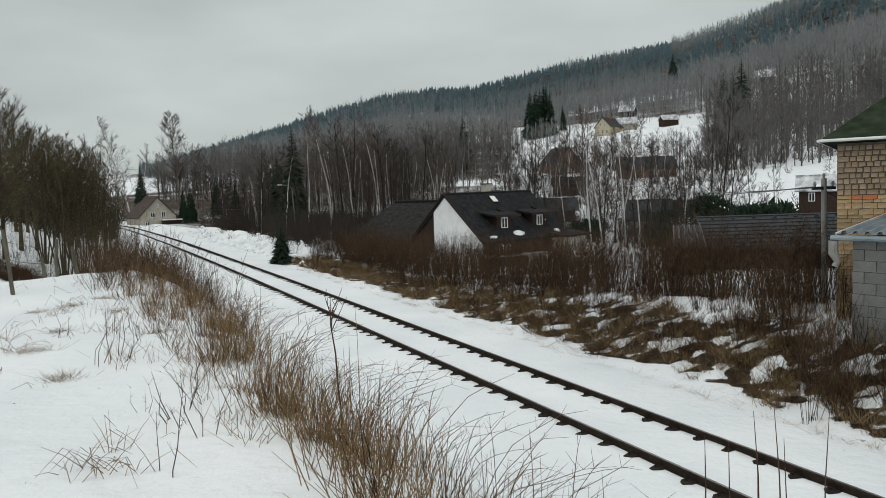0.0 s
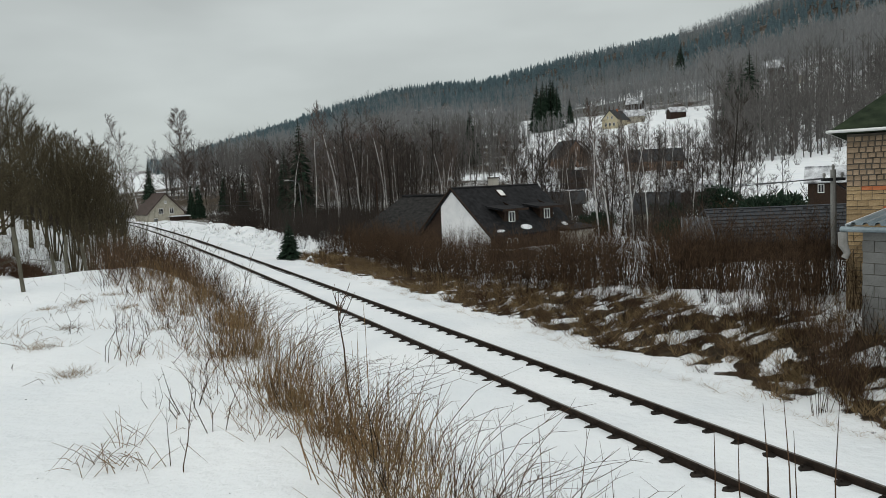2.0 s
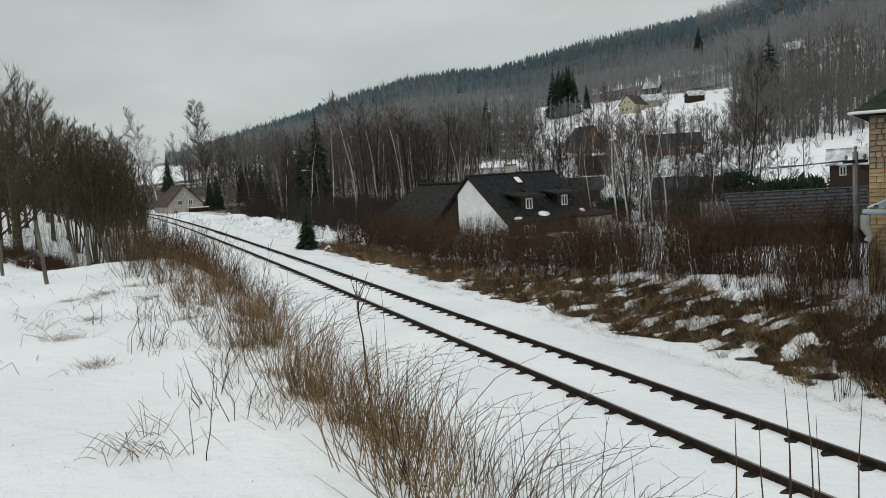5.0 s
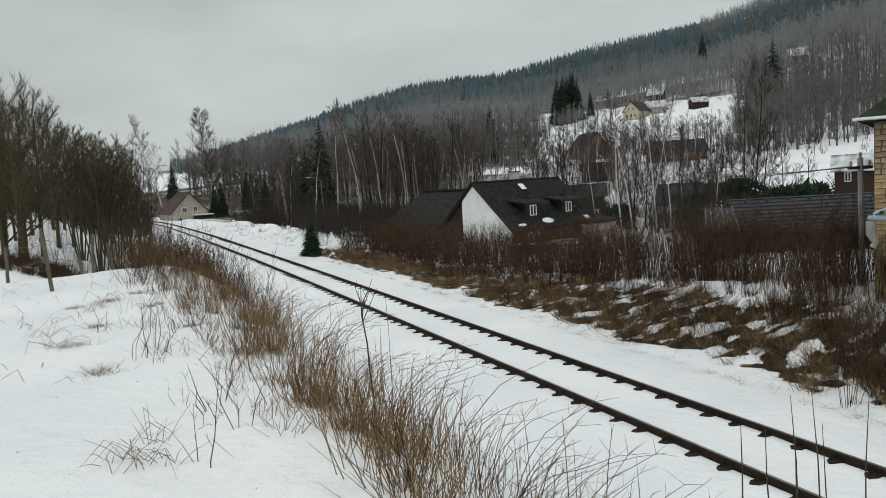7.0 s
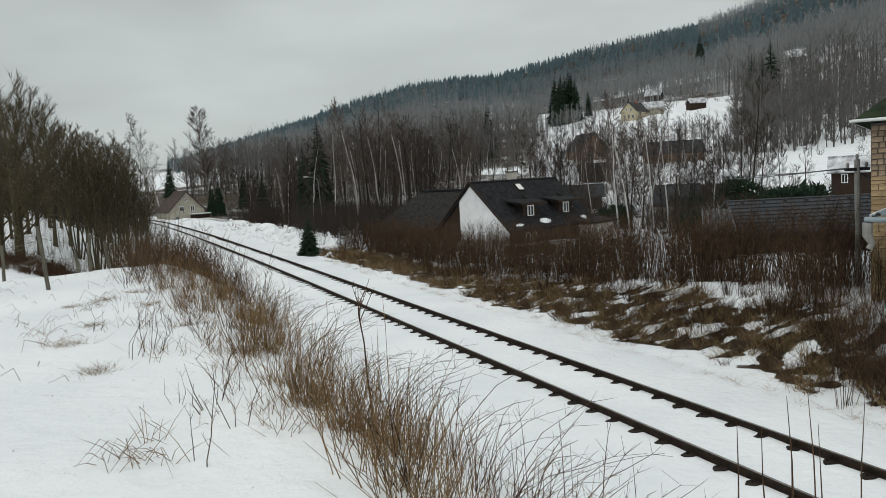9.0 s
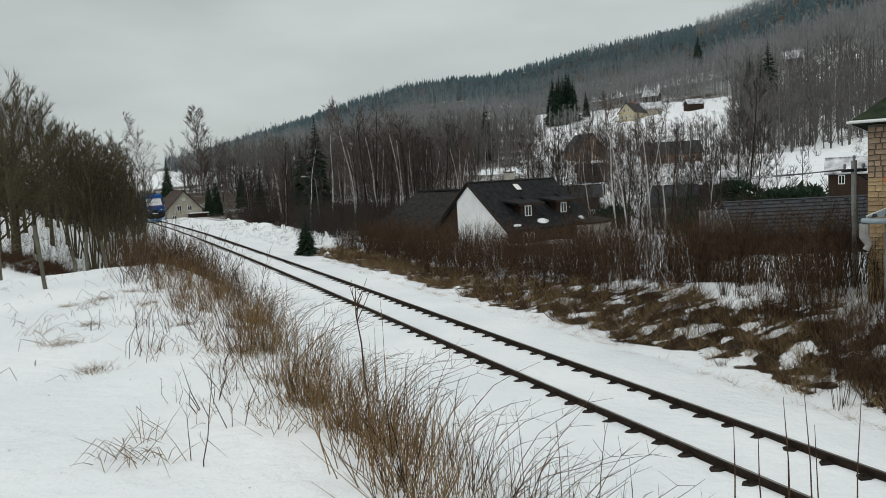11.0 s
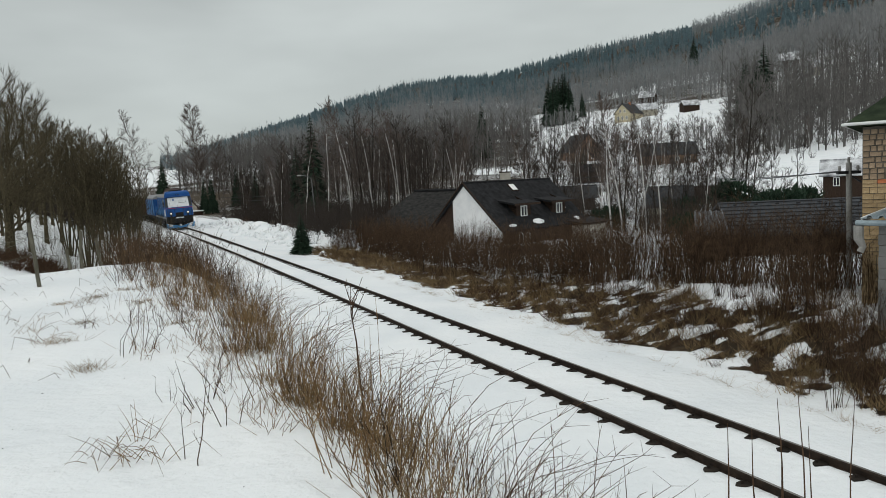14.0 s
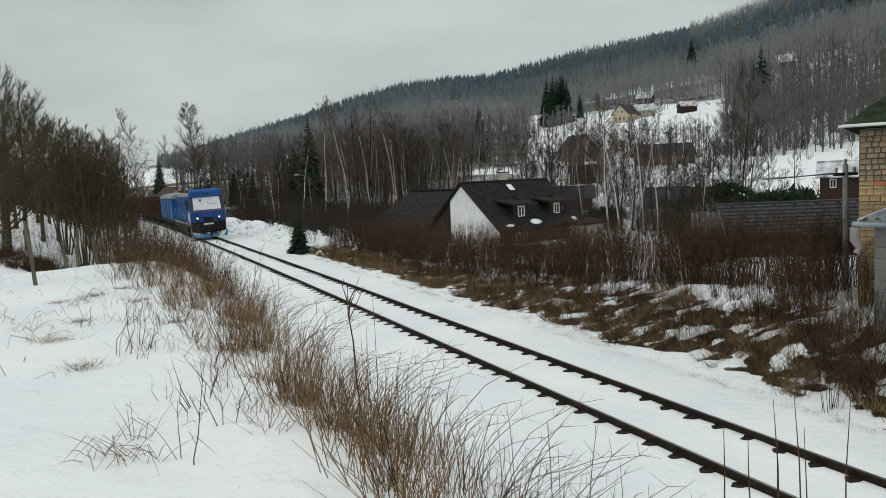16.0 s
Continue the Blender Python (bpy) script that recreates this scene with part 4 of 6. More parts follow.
def place_trees():
    rnd = R(11)
    # beside the field and along the near side of the track
    for i, (q, y, sz) in enumerate(((-0.511, 40, 1.0), (-0.488, 41, 0.98), (-0.462, 44, 0.92), (-0.535, 47, 1.0), (-0.445, 52, 0.85), (-0.50, 56, 1.05), (-0.47, 62, 1.05))):
        x, y = bearing(q, y)
        plant(CLUMP, i, x, y, sz, rnd.uniform(0, 360), "clump of slim bare brown stems beside the field", "bare trees by the track")
    for q, y, sz, turn in ((-0.622, 37, 0.88, 20), (-0.652, 40, 0.92, 150)):
        x, y = bearing(q, y)
        plant(OLD, int(y), x, y, sz, turn, "old bare tree with several thick dark stems", "bare trees by the field")
    for i, (q, y, sz) in enumerate(((-0.588, 42, 0.98), (-0.565, 49, 1.0), (-0.72, 44, 1.2), (-0.545, 55, 0.95), (-0.60, 58, 1.05), (-0.52, 64, 1.05), (-0.57, 66, 1.1), (-0.64, 64, 1.15), (-0.50, 74, 1.1), (-0.545, 78, 1.15), (-0.605, 76, 1.2), (-0.665, 74, 1.2), (-0.475, 84, 1.1), (-0.555, 70, 1.0), (-0.625, 54, 0.8), (-0.515, 86, 1.15), (-0.575, 84, 1.15), (-0.635, 84, 1.2), (-0.49, 68, 0.9))):
        x, y = bearing(q, y)
        plant(BIG, i, x, y, sz, rnd.uniform(0, 360), "bare spreading tree with dark branches", "bare trees by the field")
    for i, (q, y, sz) in enumerate(((-0.416, 144, 1.75), (-0.447, 84, 0.95), (-0.468, 86, 0.98), (-0.436, 142, 1.6), (-0.40, 148, 1.3), (-0.485, 94, 1.05))):
        x, y = bearing(q, y)
        plant(BIRCH, i, x, y, sz, rnd.uniform(0, 360), "bare birch beside the bend of the track", "birches by the bend", sink=0.3)
    x, y = bearing(-0.349, 150)
    t = plant(LONE_BIRCH, 0, x, y, 1.58, 40, "tall bare birch standing alone by the track", "birches by the bend")
    x, y = bearing(-0.318, 156)
    t = plant(LONE_BIRCH, 1, x, y, 1.05, 100, "bare birch by the snowy slope", "birches by the bend")
    for q, y, sz in ((-0.305, 150, 0.9), (-0.325, 165, 0.8), (-0.29, 135, 0.7), (-0.37, 160, 0.7)):
        x, y = bearing(q, y)
        plant(DARK, 2, x, y, sz, rnd.uniform(0, 360), "bare tree at the foot of the snowy slope", "bare trees in the valley")
    # the wood behind the track, up to the house
    n = 0
    while n < 122:
        q, y = rnd.uniform(-0.30, 0.02), rnd.uniform(72, 150)
        x, y = bearing(q, y)
        s, d = x * UX + y * UY, x * NX + y * NY
        if -0.12 < q and y < 76 or d - float(centre(s)) < 11 or q > -0.06 and rnd.random() < 0.3:
            continue
        birch = rnd.random() < 0.40
        sz = rnd.uniform(0.8, 1.25) * (0.58 + 0.42 * min(1, (q + 0.30) / 0.15))
        if birch:
            plant(BIRCH, n, x, y, min(sz, 1.06), rnd.uniform(0, 360), "slim white-stemmed birch in a bare wood", "birches in the wood")
        else:
            plant(DARK, n, x, y, sz, rnd.uniform(0, 360), "bare dark tree in a wood", "bare trees in the valley")
        n += 1
    # thinner growth right of the house
    n = 0
    while n < 112:
        q, y = rnd.choice((rnd.uniform(0.02, 0.56), rnd.uniform(0.08, 0.36))), rnd.uniform(64, 175)
        if 0.43 < q and 80 < y < 150 and rnd.random() < 0.8:
            continue
        x, y = bearing(q, y)
        birch = rnd.random() < 0.4
        sz = rnd.uniform(0.55, 0.95) * (0.85 if q > 0.3 else 1)
        plant(BIRCH if birch else DARK, n, x, y, sz, rnd.uniform(0, 360),
              "slim white-stemmed birch between the gardens" if birch else "bare dark tree between the gardens", "garden trees")
        n += 1
    for k in range(26):
        x, y = bearing(rnd.uniform(0.09, 0.36), rnd.uniform(105, 185))
        plant(BIRCH if k % 3 == 0 else DARK, k, x, y, rnd.uniform(0.7, 1.0), rnd.uniform(0, 360), "bare tree on the lower slope", "garden trees")
    for q, y, sz in ((0.20, 62, 0.95), (0.215, 66, 1.0), (0.245, 64, 0.95), (0.24, 72, 1.0), (0.265, 70, 0.95)):
        x, y = bearing(q, y)
        plant(BIRCH, int(y), x, y, sz, rnd.uniform(0, 360), "slim white-stemmed birch behind the house", "garden trees")
    for q, y, sz in ((0.375, 88, 1.35), (0.362, 92, 1.1), (0.388, 96, 1.05), (0.37, 84, 0.9)):
        x, y = bearing(q, y)
        plant(DARK, int(y), x, y, sz, 30, "tall bare tree beside the sheds", "garden trees")
    # spruces
    for q, y, sz, lab in ((-0.217, 49.6, 0.285, "small dark spruce beside the track"), (-0.196, 86, 1.28, "dark spruce in the wood"), (-0.218, 92, 1.0, "dark spruce in the wood"),
                          (-0.30, 150, 0.85, "dark spruce at the wood's edge"), (-0.275, 140, 0.8, "dark spruce at the wood's edge"), (0.032, 235, 1.75, "slim dark spruce on the slope"), (-0.40, 140, 1.0, "dark spruce by the bend"), (-0.335, 138, 0.75, "dark spruce at the foot of the slope"), (-0.345, 142, 0.7, "dark spruce at the foot of the slope"),
                          (0.13, 330, 2.2, "tall dark spruce on the hill"), (0.140, 336, 2.3, "tall dark spruce on the hill"), (0.122, 334, 2.1, "tall dark spruce on the hill"), (0.148, 332, 1.9, "tall dark spruce on the hill"), (0.135, 340, 2.1, "tall dark spruce on the hill"), (0.127, 327, 1.9, "tall dark spruce on the hill"), (0.143, 341, 2.2, "tall dark spruce on the hill"), (0.378, 240, 2.2, "tall dark spruce on the slope"),
                          (0.402, 236, 2.6, "tall dark spruce on the slope"), (0.392, 243, 2.0, "tall dark spruce on the slope"), (0.312, 490, 2.2, "dark spruce on the hill"), (0.165, 345, 1.2, "dark spruce on the hill"),
                          (0.165, 190, 0.5, "small spruce on the snowy slope"), (-0.40, 158, 1.2, "dark spruce by the bend")):
        x, y = bearing(q, y)
        t = plant(SPRUCE, int(y), x, y, sz, rnd.uniform(0, 360), lab, "spruces", "spruce_tree")
        if sz > 1.6:
            t.scale = (sz * 1.25, sz * 1.25, sz)
        if sz < 0.3:
            t.scale = (sz * 1.65, sz * 1.65, sz)
    for q, y, sz in ((0.425, 58, 0.46), (0.44, 60, 0.52), (0.452, 61, 0.40), (0.434, 62, 0.5), (0.30, 46, 0.26), (0.33, 47, 0.24), (0.345, 49, 0.28), (0.185, 68, 0.26), (0.20, 70, 0.3), (0.29, 74, 0.4), (0.37, 76, 0.6), (0.385, 72, 0.45)):
        x, y = bearing(q, y)
        plant(GREEN, int(y), x, y, sz * 2.9, rnd.uniform(0, 360), "broad dark evergreen shrub in a garden", "evergreen shrubs", "evergreen_shrub")


def arrays(geo):
    v = np.array([tuple(p) for p in geo.v])
    f = np.array([q if len(q) == 4 else (*q, q[-1]) for q in geo.f])
    return v, f


def stamp(name, protos, places, material, label, category):
    """Many copies of small shapes joined into one object. places: x, y, z, size, height factor, turn."""
    V, L, T = [], [], []
    base = 0
    for i, (x, y, z, sz, hf, turn) in enumerate(places):
        v, f = protos[i % len(protos)]
        c, s = math.cos(turn), math.sin(turn)
        w = np.empty_like(v)
        w[:, 0] = (v[:, 0] * c - v[:, 1] * s) * sz + x
        w[:, 1] = (v[:, 0] * s + v[:, 1] * c) * sz + y
        w[:, 2] = v[:, 2] * sz * hf + z
        V.append(w)
        L.append(f + base)
        base += len(v)
    v, f = np.concatenate(V), np.concatenate(L)
    tri = f[:, 2] == f[:, 3]
    tot = np.where(tri, 3, 4)
    keep = np.ones(f.shape, bool)
    keep[tri, 3] = False
    me = bpy.data.meshes.new(name)
    me.vertices.add(len(v))
    me.vertices.foreach_set("co", v.ravel())
    idx = f[keep]
    me.loops.add(len(idx))
    me.loops.foreach_set("vertex_index", idx)
    me.polygons.add(len(f))
    me.polygons.foreach_set("loop_start", np.concatenate([[0], np.cumsum(tot)[:-1]]))
    me.polygons.foreach_set("loop_total", tot)
    me.update(calc_edges=True)
    me.materials.append(material)
    return tagged(new(name, me), label, category, kind="stuff")


# Distance haze is painted into these base colours: bark pales from mid to far.
BARK_FAR_HAZED = mat("hazed_far_woods", (0.175, 0.196, 0.205), (0.260, 0.284, 0.293), 0.95, 0.5, 8, 0.2, vary=0.2)
BARK_UPPER_HAZED = mat("hazed_upper_woods", (0.165, 0.170, 0.173), (0.275, 0.278, 0.277), 0.95, 0.6, 10, 0.2, vary=0.3)
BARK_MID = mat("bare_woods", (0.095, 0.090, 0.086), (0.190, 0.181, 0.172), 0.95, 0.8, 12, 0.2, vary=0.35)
NEEDLES_FAR_HAZED = mat("hazed_spruce_woods", (0.056, 0.088, 0.101), (0.100, 0.143, 0.158), 0.95, 0.5, 8, 0.2, vary=0.25)


def far_tree(k, limbs=13, twigs=4, w=1.15):
    """A bare tree seen from afar."""
    rnd = R(700 + k)
    g = Geo()
    g.tube([Vector((0, 0, -1)), Vector((rnd.uniform(-0.3, 0.3), rnd.uniform(-0.3, 0.3), 6)), Vector((0, 0, 11))], [0.15, 0.11, 0.03], 3)
    for i in range(limbs):
        z = rnd.uniform(2.5, 10)
        a = rnd.uniform(0, math.tau)
        d = Vector((math.cos(a), math.sin(a), rnd.uniform(0.5, 1.6)))
        ln = rnd.uniform(1.4, 2.9) * (1.25 - z / 14)
        p = Vector((0, 0, z))
        q = p + d * ln
        g.strip(p, q, 0.05 * w)
        for j in range(twigs):
            e = Vector((rnd.uniform(-1, 1), rnd.uniform(-1, 1), rnd.uniform(0.1, 1.3)))
            b = p.lerp(q, rnd.uniform(0.3, 1))
            g.strip(b, b + e * ln * 0.5, 0.028 * w)
    return g


def far_woods():
    rnd = R(21)
    protos = [arrays(far_tree(k)) for k in range(8)]
    mid, upper, far, dark = [], [], [], []
    for _ in range(7600):
        q, r = rnd.uniform(-0.38, 0.72), 170 + 260 * rnd.random() ** 0.8
        x, y = q * r, r
        n = float(wob(np.float64(x), np.float64(y), 26, 1))
        open_field = any(q0 < q < q1 and n0 + (n1 - n0) * (q - q0) / (q1 - q0) < y < f0 + (f1 - f0) * (q - q0) / (q1 - q0) for q0, q1, n0, n1, f0, f1 in FIELDS)
        if rnd.random() > ((0.03 if q > 0.335 else 0.34) if open_field else 0.75 if q > 0.33 and y < 300 else 1.0 if y > 310 else 0.75 + 0.5 * n):
            continue
        if 50 < x < 100 and 240 < y < 310 or 0.14 < q < 0.19 and 150 < r < 215 or 0.24 < q < 0.32 and 140 < y < 178:
            continue
        sz = rnd.uniform(0.6, 1.15) * (0.7 if open_field else 1.35 if q > 0.33 else 1)
        # Trees past about 285 m get the colour with more haze painted in.
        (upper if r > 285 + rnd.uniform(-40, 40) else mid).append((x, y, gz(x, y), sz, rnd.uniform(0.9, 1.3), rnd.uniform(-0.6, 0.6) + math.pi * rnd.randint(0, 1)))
    for _ in range(12000):
        q, r = rnd.uniform(-0.40, 0.75), 420 + 560 * rnd.random()
        x, y = q * r, r
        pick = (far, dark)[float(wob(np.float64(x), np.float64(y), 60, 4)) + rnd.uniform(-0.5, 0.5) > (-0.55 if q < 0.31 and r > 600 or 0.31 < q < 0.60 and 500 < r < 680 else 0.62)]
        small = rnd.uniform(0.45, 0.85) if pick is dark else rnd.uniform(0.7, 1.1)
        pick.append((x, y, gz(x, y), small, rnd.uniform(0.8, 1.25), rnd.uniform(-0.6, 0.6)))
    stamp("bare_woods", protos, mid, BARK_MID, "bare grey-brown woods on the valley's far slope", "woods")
    stamp("upper_woods", [arrays(far_tree(40 + k, 8, 3, 1.6)) for k in range(6)], upper, BARK_UPPER_HAZED, "bare grey woods on the upper slope, haze painted into their colour", "woods")
    stamp("hill_woods", [arrays(far_tree(20 + k, 8, 2, 2.1)) for k in range(6)], far, BARK_FAR_HAZED, "bare woods on the hill, haze painted into their colour", "woods")
    under = []
    for _ in range(560):
        q, r = rnd.uniform(0.34, 0.75), rnd.uniform(188, 275)
        under.append((q * r, r, gz(q * r, r), rnd.uniform(0.9, 1.9), rnd.uniform(0.8, 1.3), rnd.uniform(-0.6, 0.6)))
    stamp("wood_undergrowth", [arrays(shrub(200 + k, 10, 2.2, 1.2, 4, 0.05, True)) for k in range(5)], under, BARK_MID, "bare undergrowth at the wood's edge", "bushes")
    cone = []
    for k in range(4):
        rr = R(60 + k)
        g = Geo()
        for t in range(5):
            z, w = 1.5 + t * 1.9, 2.5 * (1 - t / 5.8)
            o = len(g.v)
            m = 7
            for j in range(m):
                a = math.tau * j / m
                g.v.append(Vector((math.cos(a) * w * rr.uniform(0.7, 1.15), math.sin(a) * w * rr.uniform(0.7, 1.15), z + rr.uniform(-0.3, 0.3))))
            g.v.append(Vector((0, 0, z + 2.6)))
            for j in range(m):
                g.f.append((o + j, o + (j + 1) % m, o + m))
        cone.append(arrays(g))
    stamp("spruce_woods", cone, dark, NEEDLES_FAR_HAZED, "dark spruce woods along the crest, haze painted into their colour", "woods")


def shrub(k, stems=19, height=2.2, spread=0.75, twigs=6, w=0.011, flat=False, bare=0.25):
    rnd = R(800 + k)
    g = Geo()
    for i in range(stems):
        a, rr = rnd.uniform(0, math.tau), rnd.uniform(0, 0.35) * spread
        p = Vector((math.cos(a) * rr, math.sin(a) * rr, -0.1))
        h = height * rnd.uniform(0.55, 1.05)
        q = Vector((math.cos(a) * (rr + spread * rnd.uniform(0.1, 0.9)), math.sin(a) * (rr + spread * rnd.uniform(0.1, 0.9)), h))
        b = Vector((rnd.uniform(-1, 1), rnd.uniform(-1, 1), 0)) * 0.1
        mid = (p + q) / 2 + b
        if flat:
            g.strip(p, mid, w)
            g.strip(mid, q, w * 0.6)
        else:
            g.blade(p, q, w, b)
        for j in range(twigs):
            t = rnd.uniform(bare, 0.98)
            s = p.lerp(mid, t * 2) if t < 0.5 else mid.lerp(q, t * 2 - 1)
            d = Vector((rnd.uniform(-1, 1), rnd.uniform(-1, 1), rnd.uniform(0.3, 1.6))) * h * 0.16
            g.strip(s, s + d, w * 0.55)
    return g


def grass_clump(k, stems=34, height=0.5, lean=0.6, w=0.004):
    rnd = R(900 + k)
    g = Geo()
    for i in range(stems):
        a = rnd.uniform(0, math.tau)
        p = Vector((rnd.gauss(0, 0.09), rnd.gauss(0, 0.09), -0.03))
        h = height * rnd.uniform(0.4, 1.1)
        q = p + Vector((math.cos(a) * lean * h * rnd.random(), math.sin(a) * lean * h * rnd.random(), h))
        g.tube([p, q], [w, w * 0.3], 3)
    return g


def inside(p, x, y, rz, margin):
    """Whether a place lies behind the corner of a building that stands there with that turn."""
    q = pose(x, y, 0, 0, 0, rz).inverted() @ Vector((p.x, p.y, 0))
    return -margin < q.x < 9.4 and -margin < q.y < 8.4


def brush():
    rnd = R(31)
    # hedge of bare shrubs beyond the track
    protos = [arrays(shrub(k, 15, 2.35, 0.8, 8, 0.0095, False, 0.42)) for k in range(8)]
    pl = []
    for _ in range(640):
        s = rnd.uniform(1, 50)
        e0 = 7.0 - 1.5 * float(step(9, 24, np.float64(s)))
        e = e0 + 4.3 * rnd.random() ** 1.1
        p = at_track(s, e)
        if inside(p, 8.62, 15.9, -58, 0.25) or inside(p, 9.27, 17.5, -31, 0.25):
            continue
        low = (0.95 - 0.35 * float(step(e0 + 1.6, e0, np.float64(e)))) * (1 - 0.05 * float(step(18, 30, np.float64(s))))
        pl.append((p.x, p.y, gz(p.x, p.y), rnd.uniform(0.8, 1.08) * low, rnd.uniform(0.8, 1.15), rnd.uniform(0, 6)))
    for k in range(14):
        q = pose(8.62, 15.9, 0, 0, 0, -58) @ Vector((rnd.uniform(-0.4, 2.6), rnd.uniform(-1.5, -0.5), 0))
        pl.append((q.x, q.y, gz(q.x, q.y), rnd.uniform(0.55, 0.8), rnd.uniform(0.7, 1.0), rnd.uniform(0, 6)))
    for _ in range(10):
        p = at_track(rnd.uniform(13, 19.5), rnd.uniform(7.2, 9.4))
        pl.append((p.x, p.y, gz(p.x, p.y), rnd.uniform(0.8, 1.05), rnd.uniform(0.8, 1.15), rnd.uniform(0, 6)))
    for _ in range(9):
        y = rnd.uniform(13.6, 15.6)
        x = y * rnd.uniform(0.492, 0.538)
        pl.append((x, y, gz(x, y), rnd.uniform(0.55, 0.8), rnd.uniform(0.8, 1.1), rnd.uniform(0, 6)))
    for k in range(11):
        q = pose(9.27, 17.5, 0, 0, 0, -31) @ Vector((rnd.uniform(-2.2, 0.7), rnd.uniform(-1.5, -0.35), 0))
        pl.append((q.x, q.y, gz(q.x, q.y), rnd.uniform(0.6, 0.85), rnd.uniform(0.8, 1.1), rnd.uniform(0, 6)))
    stamp("hedge", protos, pl, HEDGE, "dense hedge of bare reddish-brown shrubs", "hedge")
    # undergrowth around the house and under the wood
    pl = []
    for _ in range(420):
        q, y = rnd.uniform(-0.22, 0.35), rnd.uniform(50, 80)
        x = q * y
        if -5 < x < 15 and y < 66:
            continue
        pl.append((x, y, gz(x, y), rnd.uniform(0.9, 1.5), rnd.uniform(0.8, 1.2), rnd.uniform(0, 6)))
    stamp("undergrowth", [arrays(shrub(k, 19, 2.2, 0.75, 6, 0.013, True)) for k in range(8)], pl, GREY_TWIG, "bare dark undergrowth", "bushes")
    pl = []
    for _ in range(900):
        q, y = rnd.uniform(-0.30, 0.56), rnd.uniform(62, 165)
        x = q * y
        if float(wob(np.float64(x), np.float64(y), 9, 6)) < -0.05 or (q > 0.40 and y > 85) or (0.27 < q < 0.37 and y < 97):
            continue
        pl.append((x, y, gz(x, y), rnd.uniform(1.0, 2.2), rnd.uniform(0.7, 1.1), rnd.uniform(0, 6)))
    stamp("thicket", [arrays(shrub(20 + k, 14, 2.2, 0.9, 6, 0.014, True)) for k in range(5)], pl, GREY_TWIG, "bare thickets in the valley", "bushes")
    pl = []
    for _ in range(420):
        q, y = rnd.uniform(-0.68, -0.44), rnd.uniform(80, 130)
        x = q * y
        pl.append((x, y, gz(x, y), rnd.uniform(1.2, 2.2), rnd.uniform(0.7, 1.1), rnd.uniform(0, 6)))
    stamp("thicket", [arrays(shrub(30 + k, 14, 2.2, 0.9, 6, 0.014, True)) for k in range(5)], pl, GREY_TWIG, "bare thickets behind the field", "bushes")
    pl = []
    for _ in range(190):
        s, e = rnd.uniform(60, 128), rnd.uniform(9.0, 20)
        p = at_track(s, e)
        pl.append((p.x, p.y, gz(p.x, p.y), rnd.uniform(0.9, 1.6), rnd.uniform(0.7, 1.1), rnd.uniform(-0.6, 0.6)))
    stamp("thicket", [arrays(shrub(35 + k, 16, 2.2, 0.9, 7, 0.014, True)) for k in range(5)], pl, GREY_TWIG, "bare dark shrubs beyond the snow heap", "bushes")
    pl = []
    for _ in range(420):
        q, r = rnd.uniform(0.02, 0.60), rnd.uniform(95, 330)
        x, y = q * r, r
        if float(wob(np.float64(x), np.float64(y), 14, 3)) < 0.0 or (q > 0.40 and r < 200 and rnd.random() < 0.8):
            continue
        pl.append((x, y, gz(x, y), rnd.uniform(0.7, 1.7), rnd.uniform(0.6, 1.0), rnd.uniform(-0.6, 0.6)))
    stamp("thicket", [arrays(shrub(160 + k, 12, 2.0, 1.1, 5, 0.03, True)) for k in range(5)], pl, GREY_TWIG, "low dark bushes on the snowy slope", "bushes")
    # brambles and dead grass under the trees behind the field
    pl, pg = [], []
    for _ in range(330):
        q, y = rnd.uniform(-0.68, -0.43), 36 + 44 * rnd.random() ** 1.3
        x = q * y
        pl.append((x, y, gz(x, y), rnd.uniform(0.45, 1.0), rnd.uniform(0.7, 1.2), rnd.uniform(0, 6)))
    stamp("brambles", [arrays(shrub(260 + k, 7, 1.7, 0.9, 5, 0.008, True)) for k in range(6)], pl, BARK_OLIVE, "thin bare brambles on the snow under the trees", "bushes")
    for _ in range(150):
        q, y = rnd.uniform(-0.68, -0.50), rnd.uniform(32.5, 37)
        x = q * y
        pg.append((x, y, gz(x, y), rnd.uniform(0.9, 1.7), rnd.uniform(0.7, 1.1), rnd.uniform(0, 6)))
    stamp("dead_grass", [arrays(grass_clump(280 + k, 22, 0.42, 1.6, 0.010)) for k in range(4)], pg, BARK_BROWN, "strip of dead brown grass at the foot of the trees", "grass")
    # grass hanging over the far bank
    tuft = [arrays(grass_clump(k, 26, 0.40, 1.5, 0.0062)) for k in range(6)]
    pl = []
    while len(pl) < 1900:
        s, e = rnd.uniform(3, 52), rnd.uniform(3.5, 8.6)
        p = at_track(s, e)
        c = float(snow_cover(np.float64(p.x), np.float64(p.y)))
        if c < 0.55 or rnd.random() < 0.05:
            pl.append((p.x, p.y, gz(p.x, p.y), rnd.uniform(0.6, 1.2), rnd.uniform(0.7, 1.2), rnd.uniform(0, 6)))
    stamp("bank_grass", tuft, pl[::2], BANK_GRASS, "tufts of dead brown grass on the far bank", "grass")
    stamp("dark_bank_grass", tuft, pl[1::2], BARK_BROWN, "dark wet dead stems on the far bank", "grass")
    # brown stems along the shoulder of the near bank
    dry = [arrays(shrub(40 + k, 6, 0.70, 0.32, 4, 0.0036)) for k in range(9)]
    reeds = [arrays(grass_clump(60 + k, 26, 0.46, 1.0, 0.0034)) for k in range(5)]
    pl, pr = [], []
